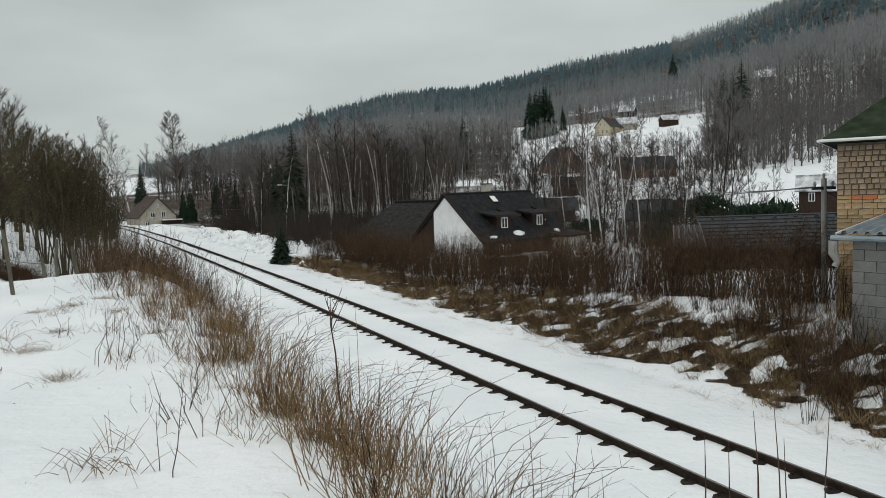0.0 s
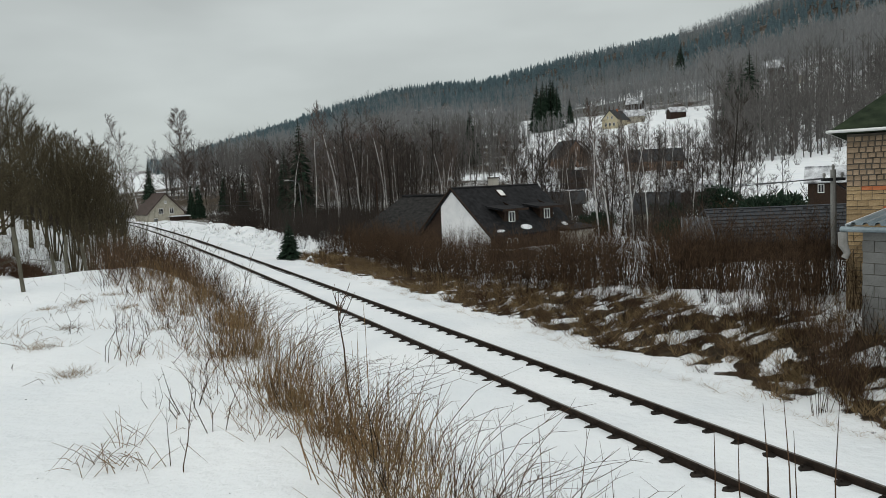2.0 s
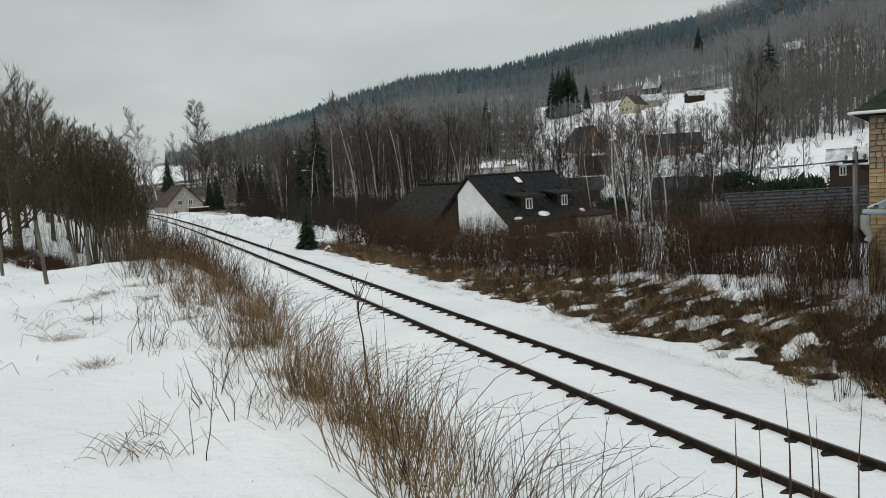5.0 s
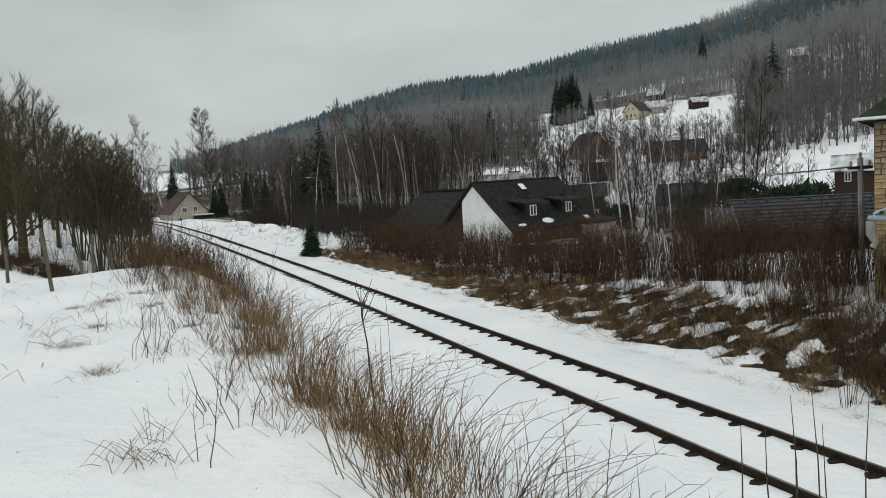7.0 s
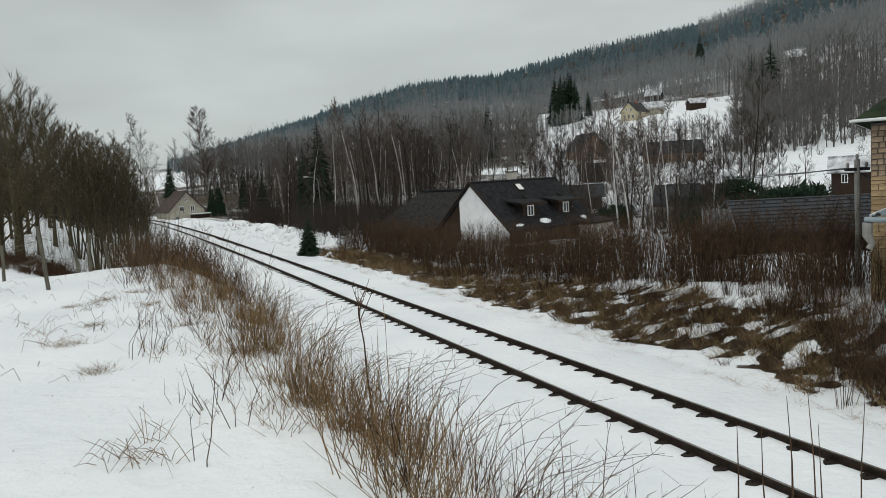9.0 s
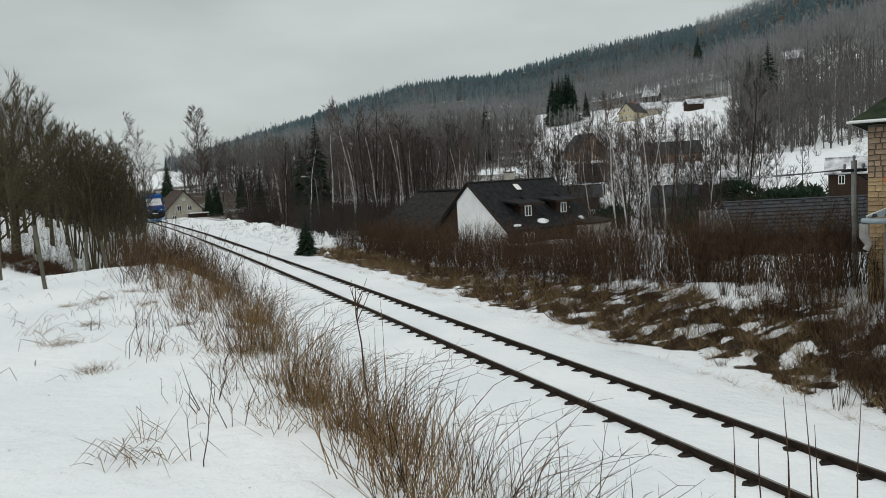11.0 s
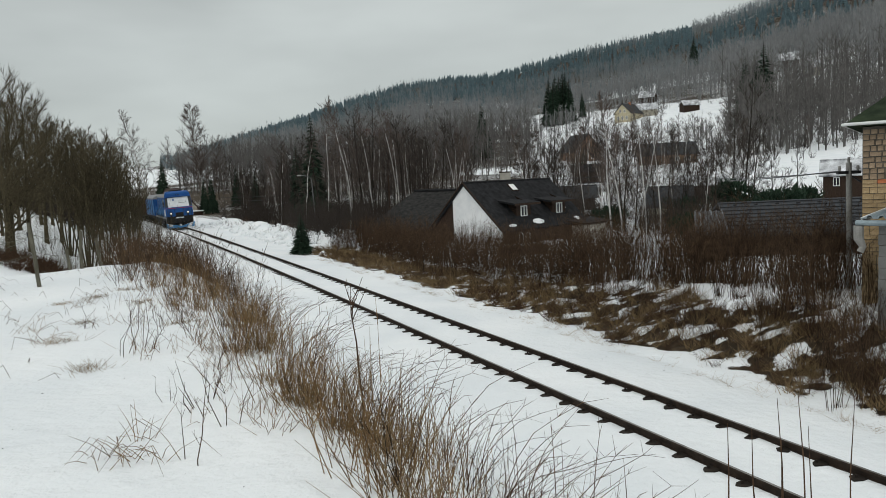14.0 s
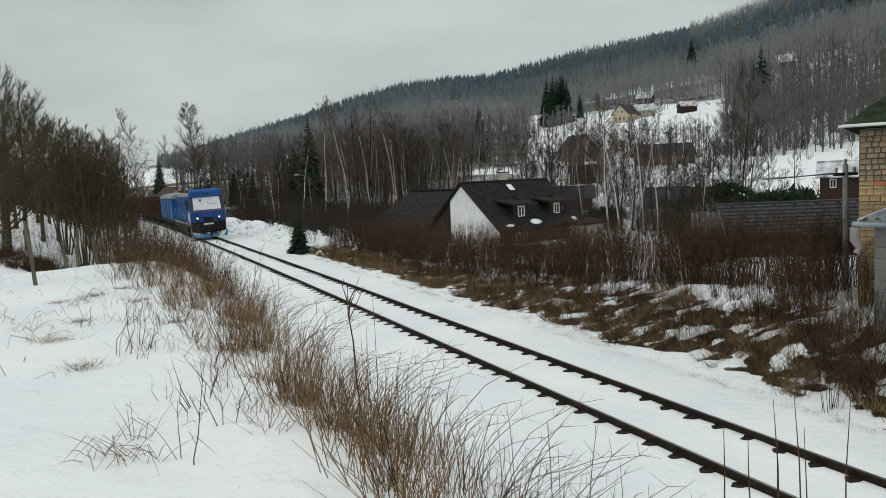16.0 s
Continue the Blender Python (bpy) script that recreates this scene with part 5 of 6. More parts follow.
    while len(pl) < 270:
        s = 2.2 + 32 * rnd.random() ** 1.12
        lo = float(np.interp(s, [2, 5, 7.5, 11.5, 18.5, 34], [-7.8, -7.8, -7.8, -8.15, -8.7, -8.6]))
        hi = float(np.interp(s, [2, 4, 5.5, 7.5, 11, 16, 34], [-7.0, -7.05, -7.2, -7.05, -6.75, -6.3, -5.9]))
        e = lo + (hi - lo) * (0.5 + 0.5 * rnd.triangular(-1, 1, 0.15))
        if float(wob(np.float64(s * 0.9), np.float64(e * 1.4), 0.6, 3)) < -0.12:
            continue
        p = at_track(s, e)
        a = (p.x, p.y, gz(p.x, p.y), rnd.uniform(0.6, 1.12), rnd.uniform(0.8, 1.25), rnd.uniform(0, 6))
        pl.append(a)
        if rnd.random() < 0.5:
            pr.append((p.x + 0.08, p.y, a[2], rnd.uniform(0.5, 1.15), rnd.uniform(0.7, 1.2), rnd.uniform(0, 6)))
    for _ in range(22):
        p = at_track(rnd.uniform(2.7, 4.8), rnd.uniform(-7.45, -6.55))
        pl.append((p.x, p.y, gz(p.x, p.y), rnd.uniform(0.5, 0.85), rnd.uniform(0.8, 1.1), rnd.uniform(0, 6)))
    # taller reddish shrubs where the bank ends, and slim young growth beyond
    pe, py = [], []
    for _ in range(250):
        s = rnd.uniform(17, 42)
        p = at_track(s, -5.3 - 3.4 * rnd.random())
        pe.append((p.x, p.y, gz(p.x, p.y), rnd.uniform(0.8, 1.5), rnd.uniform(0.7, 1.1), rnd.uniform(0, 6)))
    for _ in range(46):
        p = at_track(rnd.uniform(38, 66), -4.6 - 5.0 * rnd.random())
        py.append((p.x, p.y, gz(p.x, p.y), rnd.uniform(0.7, 1.5), rnd.uniform(0.9, 1.3), rnd.uniform(0, 6)))
    stamp("bank_shrubs", [arrays(shrub(50 + k, 11, 0.85, 0.55, 6, 0.0068, True)) for k in range(6)], pe, HEDGE, "low reddish-brown shrubs at the end of the bank", "brush")
    stamp("young_growth", [arrays(shrub(300 + k, 7, 2.6, 0.6, 9, 0.012, True)) for k in range(5)], py, BARK_OLIVE, "slim young bare shrubs beside the track", "bushes")
    # upright shoots on the far bank, and a few shrubs on the snow heap
    pe = []
    for _ in range(170):
        s = rnd.uniform(2, 34)
        p = at_track(s, rnd.uniform(4.3, 7.0))
        pe.append((p.x, p.y, gz(p.x, p.y), rnd.uniform(0.6, 1.2), rnd.uniform(0.8, 1.3), rnd.uniform(0, 6)))
    for _ in range(16):
        p = at_track(rnd.uniform(50, 95), rnd.uniform(5.2, 8.0))
        pe.append((p.x, p.y, gz(p.x, p.y), rnd.uniform(1.2, 2.0), rnd.uniform(0.7, 1.1), rnd.uniform(0, 6)))
    stamp("bank_shoots", [arrays(shrub(140 + k, 5, 0.85, 0.3, 3, 0.006)) for k in range(6)], pe, BARK_DARK, "thin dark shoots standing on the far bank", "brush")
    # crumbs of earth and bits of stalk on the snow
    g = Geo()
    for _ in range(190):
        s, e = rnd.uniform(2.5, 24), rnd.choice((rnd.uniform(-5.8, -2.2), rnd.uniform(1.6, 3.4), rnd.uniform(-12, -8)))
        p = at_track(s, e)
        w = rnd.uniform(0.003, 0.008)
        p.z = gz(p.x, p.y) + w * 0.3
        a = rnd.uniform(0, 6)
        d = Vector((math.cos(a), math.sin(a), rnd.uniform(-0.1, 0.3))) * w * rnd.uniform(1.0, 2.5)
        g.tube([p - d, p, p + d], [w * 0.3, w * 0.6, w * 0.3], 4)
    tagged(new("snow_litter", g.mesh("snow_litter", TIE)), "crumbs of earth and stalk lying on the snow", "litter", kind="stuff")
    # broken lumps of cleared snow along the far side of the track
    g = Geo()
    for _ in range(230):
        s, e = rnd.uniform(46, 100), 3.6 + abs(rnd.gauss(0, 1.6))
        p = at_track(s, e)
        w = rnd.uniform(0.06, 0.30)
        p.z = gz(p.x, p.y) + w * 0.15
        a = rnd.uniform(0, 6)
        d = Vector((math.cos(a), math.sin(a), rnd.uniform(-0.3, 0.3))) * w * rnd.uniform(0.6, 1.1)
        k = Vector((rnd.gauss(0, 0.2), rnd.gauss(0, 0.2), rnd.uniform(0, 0.3))) * w
        g.tube([p - d, p - d * 0.4 + k, p + d * 0.5, p + d], [w * 0.3, w * 0.8, w * 0.7, w * 0.25], 6, True)
    tagged(new("snow_lumps", g.mesh("snow_lumps", SNOW)), "broken lumps of cleared snow beside the track", "snow", kind="stuff")
    pt = []
    for _ in range(46):
        p = at_track(rnd.uniform(50, 98), rnd.uniform(4.2, 8.5))
        pt.append((p.x, p.y, gz(p.x, p.y), rnd.uniform(0.7, 1.3), rnd.uniform(0.5, 1.0), rnd.uniform(0, 6)))
    stamp("heap_twigs", [arrays(shrub(220 + k, 6, 0.6, 0.6, 3, 0.012)) for k in range(5)], pt, BARK_BROWN, "dark broken twigs sticking out of the snow heap", "brush")
    stamp("dry_stems", dry[:3], pl[::6] + pl[1::6] + pl[3::6] + pl[4::6], STRAW, "thicket of dry orange-brown stems on the bank", "brush")
    stamp("dark_stems", dry[3:6], pl[2::6], BARK_BROWN, "thicket of dark brown stems on the bank", "brush")
    stamp("wet_stems", dry[6:], pl[5::6], BARK_DARK, "dark wet stems among the dry brush", "brush")
    # dark shoots thinning out into the field
    pf = []
    for _ in range(50):
        s = rnd.uniform(5, 20)
        p = at_track(s, -7.9 - abs(rnd.gauss(0, 0.5 if s > 8 else 0.25)))
        pf.append((p.x, p.y, gz(p.x, p.y), rnd.uniform(0.5, 1.0), rnd.uniform(0.7, 1.2), rnd.uniform(0, 6)))
    stamp("field_shoots", [arrays(shrub(180 + k, 3, 0.55, 0.3, 3, 0.005)) for k in range(5)], pf, BARK_BROWN, "short dark shoots poking through the snow", "brush")
    # bent stalks lying on the snow
    g = Geo()
    for _ in range(85):
        s = rnd.uniform(7, 19)
        p = at_track(s, -8.3 - 4.5 * rnd.random())
        p.z = gz(p.x, p.y) - 0.02
        a, ln = rnd.uniform(0, math.tau), rnd.uniform(0.08, 0.2)
        up = Vector((math.cos(a) * 0.6, math.sin(a) * 0.6, rnd.uniform(0.5, 1.2))) * ln
        a += rnd.uniform(-0.9, 0.9)
        q = p + up
        e = q + Vector((math.cos(a), math.sin(a), 0)) * ln * rnd.uniform(0.8, 1.6)
        e.z = gz(e.x, e.y) + rnd.uniform(0.0, 0.05)
        g.tube([p, q, e], [0.0032, 0.0028, 0.0018], 3)
    tagged(new("bent_stalks", g.mesh("bent_stalks", BARK_BROWN)), "bent dry stalks lying on the snowy field", "stalks", kind="stuff")
    # thin stems that arch over the slope, and short sparse ones on the field's edge
    arcs = []
    for k in range(6):
        rr, g = R(1200 + k), Geo()
        for i in range(5):
            a, ln = rr.uniform(-0.9, 0.9), rr.uniform(0.6, 1.15)
            p, up, pts = Vector((rr.gauss(0, 0.1), rr.gauss(0, 0.1), -0.05)), rr.uniform(1.0, 1.45), []
            for j in range(7):
                pts.append(p.copy())
                tilt = up - j * rr.uniform(0.18, 0.30)
                p = p + Vector((math.cos(a) * math.cos(tilt), math.sin(a) * math.cos(tilt), math.sin(tilt))) * ln / 6
            g.tube(pts, [0.0034, 0.0032, 0.003, 0.0027, 0.0023, 0.0019, 0.001], 3)
            for j in range(4):
                b = pts[rr.randint(2, 5)]
                g.tube([b, b + Vector((rr.uniform(-1, 1), rr.uniform(-1, 1), rr.uniform(0.2, 1))) * 0.1], [0.0016, 0.0008], 3)
        arcs.append(arrays(g))
    pa = []
    for _ in range(48):
        s = rnd.uniform(2.6, 13)
        p = at_track(s, -7.2 + rnd.uniform(0, 0.6) + 0.3 * float(step(9, 4, np.float64(s))))
        pa.append((p.x, p.y, gz(p.x, p.y), rnd.uniform(0.7, 1.05), rnd.uniform(0.8, 1.1), TRACK + rnd.uniform(-0.6, 0.6)))
    stamp("arching_stems", arcs, pa, BARK_BROWN, "thin bare stems arching over the bank", "brush")
    pa = []
    for _ in range(75):
        s = rnd.uniform(5, 19)
        p = at_track(s, -7.75 - abs(rnd.gauss(0, 0.5 if s > 8 else 0.2)))
        pa.append((p.x, p.y, gz(p.x, p.y), rnd.uniform(0.5, 1.0), rnd.uniform(0.6, 1.1), rnd.uniform(0, 6)))
    stamp("sparse_stems", [arrays(grass_clump(130 + k, 8, 0.42, 1.3, 0.003)) for k in range(5)], pa, STRAW, "sparse dry stems at the field's edge", "grass")
    stamp("dead_grass", reeds, pr, REED, "dead straw-coloured grass in snow", "grass")


HEDGE = mat("reddish_hedge_twigs", (0.009, 0.006, 0.0045), (0.125, 0.079, 0.047), 0.9, 5, 40, 0.2, vary=0.55)
BANK_GRASS = mat("brown_bank_grass", (0.085, 0.058, 0.028), (0.33, 0.235, 0.125), 0.95, 3, 30, 0.2, vary=0.45)
place_trees()
far_woods()
brush()


# ---- poles, wires, fence ----
def utility_pole():
    p = thing("utility_pole", pose(10.24, 20, 0.6), "grey concrete utility pole with wires", "utility pole")
    g = Geo()
    g.tube([Vector((0.05, 0, -0.4)), Vector((0, 0, 3.72))], [0.085, 0.07], 10, True)
    part("pole", g, CONCRETE, p)
    boxpart("crossarm", -0.30, 0.30, -0.06, 0.06, 3.42, 3.50, DARK_METAL, p)
    for x in (-0.24, 0.0, 0.24):
        g = Geo()
        g.tube([Vector((x, 0, 3.5 if x else 3.7)), Vector((x, 0, 3.58 if x else 3.8)), Vector((x, 0, 3.64 if x else 3.86))], [0.025, 0.045, 0.03], 8, True)
        part("insulator", g, CONCRETE, p)
    g = Geo()
    g.tube([Vector((0.1, 0.0, 3.35)), Vector((0.35, -0.1, 3.15)), Vector((0.75, -0.2, 3.02))], [0.025, 0.025, 0.025], 5)
    part("cable", g, DARK_METAL, p)
    q = thing("utility_pole", pose(-6.5, 68, gz(-6.5, 68)), "dark wooden utility pole in the wood", "utility pole")
    g = Geo()
    g.tube([Vector((0, 0, -0.4)), Vector((0, 0, 5.0))], [0.13, 0.09], 8, True)
    part("pole", g, WOOD_DARK, q)
    top = 5.0 + gz(-6.5, 68)
    for k, dx in enumerate((-0.24, 0.24)):
        g = Geo()
        a, b = Vector((10.24 + dx, 20, 4.1)), Vector((34.0 + dx, 120, 3.5 + 0.5 * k))
        pts = [a.lerp(b, t / 14) + Vector((0, 0, -2.6 * (t / 14) * (1 - t / 14))) for t in range(15)]
        g.tube(pts, [0.018] * 15, 4)
        w = new("overhead_wire", g.mesh("overhead_wire", DARK_METAL))
        tagged(w, "grey overhead wire sagging between poles", "wire", "overhead wires")
    for k, dz in enumerate((0, -0.55)):
        g = Geo()
        a, b = Vector((-38, 118, 3.0 + dz)), Vector((14, 72, 3.9 + dz))
        pts = [a.lerp(b, t / 14) + Vector((0, 0, -1.6 * (t / 14) * (1 - t / 14))) for t in range(15)]
        g.tube(pts, [0.03] * 15, 4)
        w = new("overhead_wire", g.mesh("overhead_wire", DARK_METAL))
        tagged(w, "dark overhead wire crossing the wood", "wire", "overhead wires")


def street_lamp():
    p = thing("street_lamp", pose(-14.7, 75, -0.6), "tall grey street lamp with a curved arm", "street lamp")
    g = Geo()
    pts = [Vector((0, 0, -0.4)), Vector((-0.1, 0, 3.0)), Vector((-0.2, 0, 5.3))] + [Vector((-0.2 - 0.5 * (1 - math.cos(a)), 0, 5.3 + 0.55 * math.sin(a))) for a in (0.4, 0.8, 1.2, 1.5)]
    pts.append(Vector((-1.25, 0, 5.95)))
    g.tube(pts, [0.075, 0.06, 0.05, 0.045, 0.045, 0.045, 0.045, 0.045], 8, True)
    part("pole", g, LAMP_GREY, p)
    boxpart("lamp_head", -1.65, -1.2, -0.12, 0.12, 5.88, 6.02, CONCRETE, p, "", 0.03)


def fence():
    posts = [(-8.55, 14.7, 1.30, -3), (-9.22, 17.7, 0.9, 3), (-10.0, 18.6, 0.55, -4), (-12.6, 19.6, 1.2, 2), (-9.05, 18.3, 0.7, -3), (-9.6, 13.6, 1.1, 5), (-15.5, 19.0, 1.15, -2)]
    tops = []
    for i, (x, y, h, lean) in enumerate(posts):
        rnd = R(70 + i)
        p = thing("fence_post", pose(x, y, gz(x, y), rnd.uniform(-2, 2), lean), "weathered wooden fence post in the snow", "fence post", "fence posts")
        g = Geo()
        pts = [Vector((rnd.uniform(-0.01, 0.01), rnd.uniform(-0.01, 0.01), -0.3 + (h + 0.3) * k / 6)) for k in range(7)]
        g.tube(pts, [0.043 * rnd.uniform(0.88, 1.1) for _ in pts], 9, True)
        part("stake", g, WOOD_GREY, p, "", smooth=False)
        g = Geo()
        g.box(-0.075, -0.055, -0.02, 0.02, h * 0.78, h * 0.86)
        part("wire_insulator", g, DARK_METAL, p)
        tops.append(Vector((x, y, gz(x, y) + h * 0.8)))
    for a, b in ((0, 5), (0, 3), (3, 6), (0, 1)):
        for dz in (0, -0.35):
            g = Geo()
            p, q = tops[a] + Vector((0, 0, dz)), tops[b] + Vector((0, 0, dz))
            g.tube([p.lerp(q, t / 5) - Vector((0, 0, 0.25 * (t / 5) * (1 - t / 5))) for t in range(6)], [0.005] * 6, 4)
            tagged(new("fence_wire", g.mesh("fence_wire", WOOD_GREY)), "thin slack fence wire between posts", "wire", "fence wires")


def pool_ladder():
    x, y = 3.55, 42.5
    z = 0.72
    p = thing("pool_ladder", pose(x, y, 0, 0, 0, 12), "white tubular pool ladder above the hedge", "ladder")
    for k in (-1, 1):
        g = Geo()
        pts = [Vector((k * 0.20 - 0.13, 0, z - 0.45)), Vector((k * 0.20 - 0.12, 0, z + 0.25))] + [Vector((k * 0.2 - 0.12 * math.cos(a), 0, z + 0.25 + 0.14 * math.sin(a))) for a in (0.5, 1.0, 1.57, 2.1, 2.6)] + [Vector((k * 0.20 + 0.15, 0, z - 0.3))]
        g.tube(pts, [0.02] * len(pts), 6)
        part("rail", g, GUTTER, p)
    boxpart("step", -0.33, 0.35, -0.05, 0.05, z - 0.35, z - 0.31, GUTTER, p)
    boxpart("pool_wall", -1.4, 1.4, 0.05, 0.15, gz(x, y) - 0.3, z - 0.36, DARK_METAL, p, "dark rim of a garden pool")


def sapling(x, y, h, lean, seed, label, fork=0.55, n=5, w=0.008, z=None):
    rnd = R(seed)
    p = thing("sapling", pose(x, y, gz(x, y) if z is None else z), label, "sapling", "saplings")
    g, c = Geo(), Geo()
    pts = [Vector((lean[0] * t, lean[1] * t, h * t - 0.1 * (1 - t))) + Vector((rnd.uniform(-1, 1), rnd.uniform(-1, 1), 0)) * 0.012 * h for t in (0, 0.2, 0.4, 0.6, 0.8, 1)]
    g.tube(pts, [w, w * 0.9, w * 0.8, w * 0.65, w * 0.5, w * 0.2], 5)
    part("stem", g, BARK_BROWN, p)
    for i in range(n):
        t = rnd.uniform(fork, 0.9)
        f = t * 5
        k = min(int(f), 4)
        b = pts[k].lerp(pts[k + 1], f - k)
        a = rnd.uniform(0, math.tau)
        d = Vector((math.cos(a) * 0.5, math.sin(a) * 0.2, 1)) * h * rnd.uniform(0.10, 0.26)
        c.blade(b, b + d, w * 0.5)
        for j in range(2):
            e = Vector((rnd.uniform(-1, 1), rnd.uniform(-1, 1), 1.0)) * h * 0.05
            b2 = b + d * rnd.uniform(0.4, 0.9)
            c.tube([b2, b2 + e], [w * 0.3, w * 0.15], 3)
    if n:
        part("twig", c, BARK_BROWN, p)


def foreground():
    sapling(-0.86, 5.9, 1.12, (-0.06, 0.0), 1, "slim bare sapling forking above the brush", 0.72, 6, 0.010)
    sapling(-1.66, 4.3, 0.6, (0.10, 0.05), 2, "small bare twig standing in the snow", 0.3, 6, 0.0042)
    sapling(-1.76, 4.4, 0.36, (-0.02, 0.05), 3, "small bare twig standing in the snow", 0.4, 3, 0.0035)
    for i, (q, y, ztop) in enumerate(((0.427, 4.6, 2.93), (0.457, 4.6, 2.96), (0.353, 4.4, 2.86), (0.392, 4.5, 2.78), (0.527, 4.9, 2.83), (0.43, 4.9, 2.55), (0.466, 5.0, 2.6))):
        x = q * y
        sapling(x, y, ztop - gz(x, y), (-0.03, 0.0), 20 + i, "straight thin bare shoot on the bank", 0.8, 0, 0.009)
    rnd = R(90)
    # stalks bent over in the snow of the field
    g = Geo()

    def stalk(x, y, ln, seg=2):
        p = Vector((x, y, gz(x, y) - 0.02))
        a, up = rnd.uniform(0, math.tau), rnd.uniform(0.25, 1.3)
        q = p + Vector((math.cos(a), math.sin(a), up)).normalized() * ln
        g.blade(p, q, 0.0028, Vector((0, 0, 0.02)))
        if rnd.random() < 0.5:
            b = a + rnd.uniform(-0.7, 0.7)
            e = q + Vector((math.cos(b), math.sin(b), -0.9)).normalized() * ln * 0.7
            e.z = max(e.z, gz(e.x, e.y))
            g.blade(q, e, 0.0022)
    for _ in range(34):
        stalk(-2.12 + rnd.gauss(0, 0.13), 4.42 + rnd.gauss(0, 0.10), rnd.uniform(0.10, 0.34))
    for _ in range(55):
        cx, cy = rnd.uniform(-6.5, 0.0), rnd.uniform(4.0, 14)
        if cx < -cy * 0.62 or cx * NX + cy * NY > 1.2:
            continue
        for _ in range(rnd.randint(2, 12)):
            stalk(cx + rnd.gauss(0, 0.09), cy + rnd.gauss(0, 0.07), rnd.uniform(0.1, 0.36))
    tagged(new("field_stalks", g.mesh("field_stalks", STRAW)), "dry stalks bent over in the snow", "grass", kind="stuff")
    tuft = [arrays(grass_clump(80 + k, 40, 0.15, 2.0, 0.003)) for k in range(4)]
    pl = []
    for q, y in ((-0.315, 7.6), (-0.53, 10.3), (-0.545, 12.6), (-0.50, 13.0), (-0.56, 8.5), (-0.39, 9.4), (-0.52, 7.0), (-0.28, 6.6), (-0.20, 5.2), (-0.24, 5.6), (-0.44, 12.0), (-0.46, 14)):
        for _ in range(3):
            x, yy = q * y + rnd.gauss(0, 0.09), y + rnd.gauss(0, 0.06)
            pl.append((x, yy, gz(x, yy), rnd.uniform(0.6, 1.0), rnd.uniform(0.5, 0.9), rnd.uniform(0, 6)))
    stamp("grass_tufts", tuft, pl, BANK_GRASS, "flattened dead grass tufts in the snow", "grass")
    # blades poking through beside the track
    pl = []
    for _ in range(420):
        s, e = rnd.uniform(4, 45), rnd.choice((rnd.uniform(2.7, 3.6), rnd.uniform(-5.9, -3.6)))
        if e < 0 and rnd.random() < 0.6:
            continue
        p = at_track(s, e)
        pl.append((p.x, p.y, gz(p.x, p.y), rnd.uniform(0.4, 0.8), rnd.uniform(0.4, 0.9), rnd.uniform(0, 6)))
    stamp("trackside_grass", [arrays(grass_clump(95 + k, 9, 0.3, 2.2, 0.0038)) for k in range(4)], pl, REED, "sparse dry grass poking through the snow", "grass")


utility_pole()
street_lamp()
fence()
pool_ladder()
foreground()

# ---- the train ----
BLUE = mat("blue_loco_paint", (0.012, 0.060, 0.205), (0.022, 0.095, 0.285), 0.4, 2, 20, 0.05)
BLUE_LIGHT = mat("light_blue_paint", (0.06, 0.20, 0.40), (0.10, 0.28, 0.50), 0.4, 2, 20, 0.05)
LOCO_WHITE = mat("white_loco_paint", (0.55, 0.58, 0.60), (0.72, 0.74, 0.75), 0.45, 2, 20, 0.05)
LOCO_GREY = mat("grey_loco_roof", (0.16, 0.165, 0.17), (0.28, 0.285, 0.29), 0.6, 2, 20, 0.1)
LOCO_BLACK = mat("black_underframe", (0.010, 0.010, 0.011), (0.030, 0.029, 0.028), 0.7, 4, 30, 0.2)
LOCO_RED = mat("red_stripe_paint", (0.32, 0.03, 0.04), (0.42, 0.05, 0.06), 0.5, 4, 30, 0.05)
WAGON_BROWN = mat("brown_wagon_paint", (0.035, 0.016, 0.012), (0.085, 0.042, 0.030), 0.75, 2, 20, 0.2)
WHEEL = mat("wheel_steel", (0.03, 0.027, 0.025), (0.09, 0.08, 0.075), 0.5, 5, 40, 0.1, metal=0.5)
LAMP_ON = bpy.data.materials.new("lit_headlight")
LAMP_ON.use_nodes = True
LAMP_ON.node_tree.nodes["Principled BSDF"].inputs["Emission Color"].default_value = (1.0, 0.90, 0.72, 1)
LAMP_ON.node_tree.nodes["Principled BSDF"].inputs["Emission Strength"].default_value = 2.0
WHEELS = []


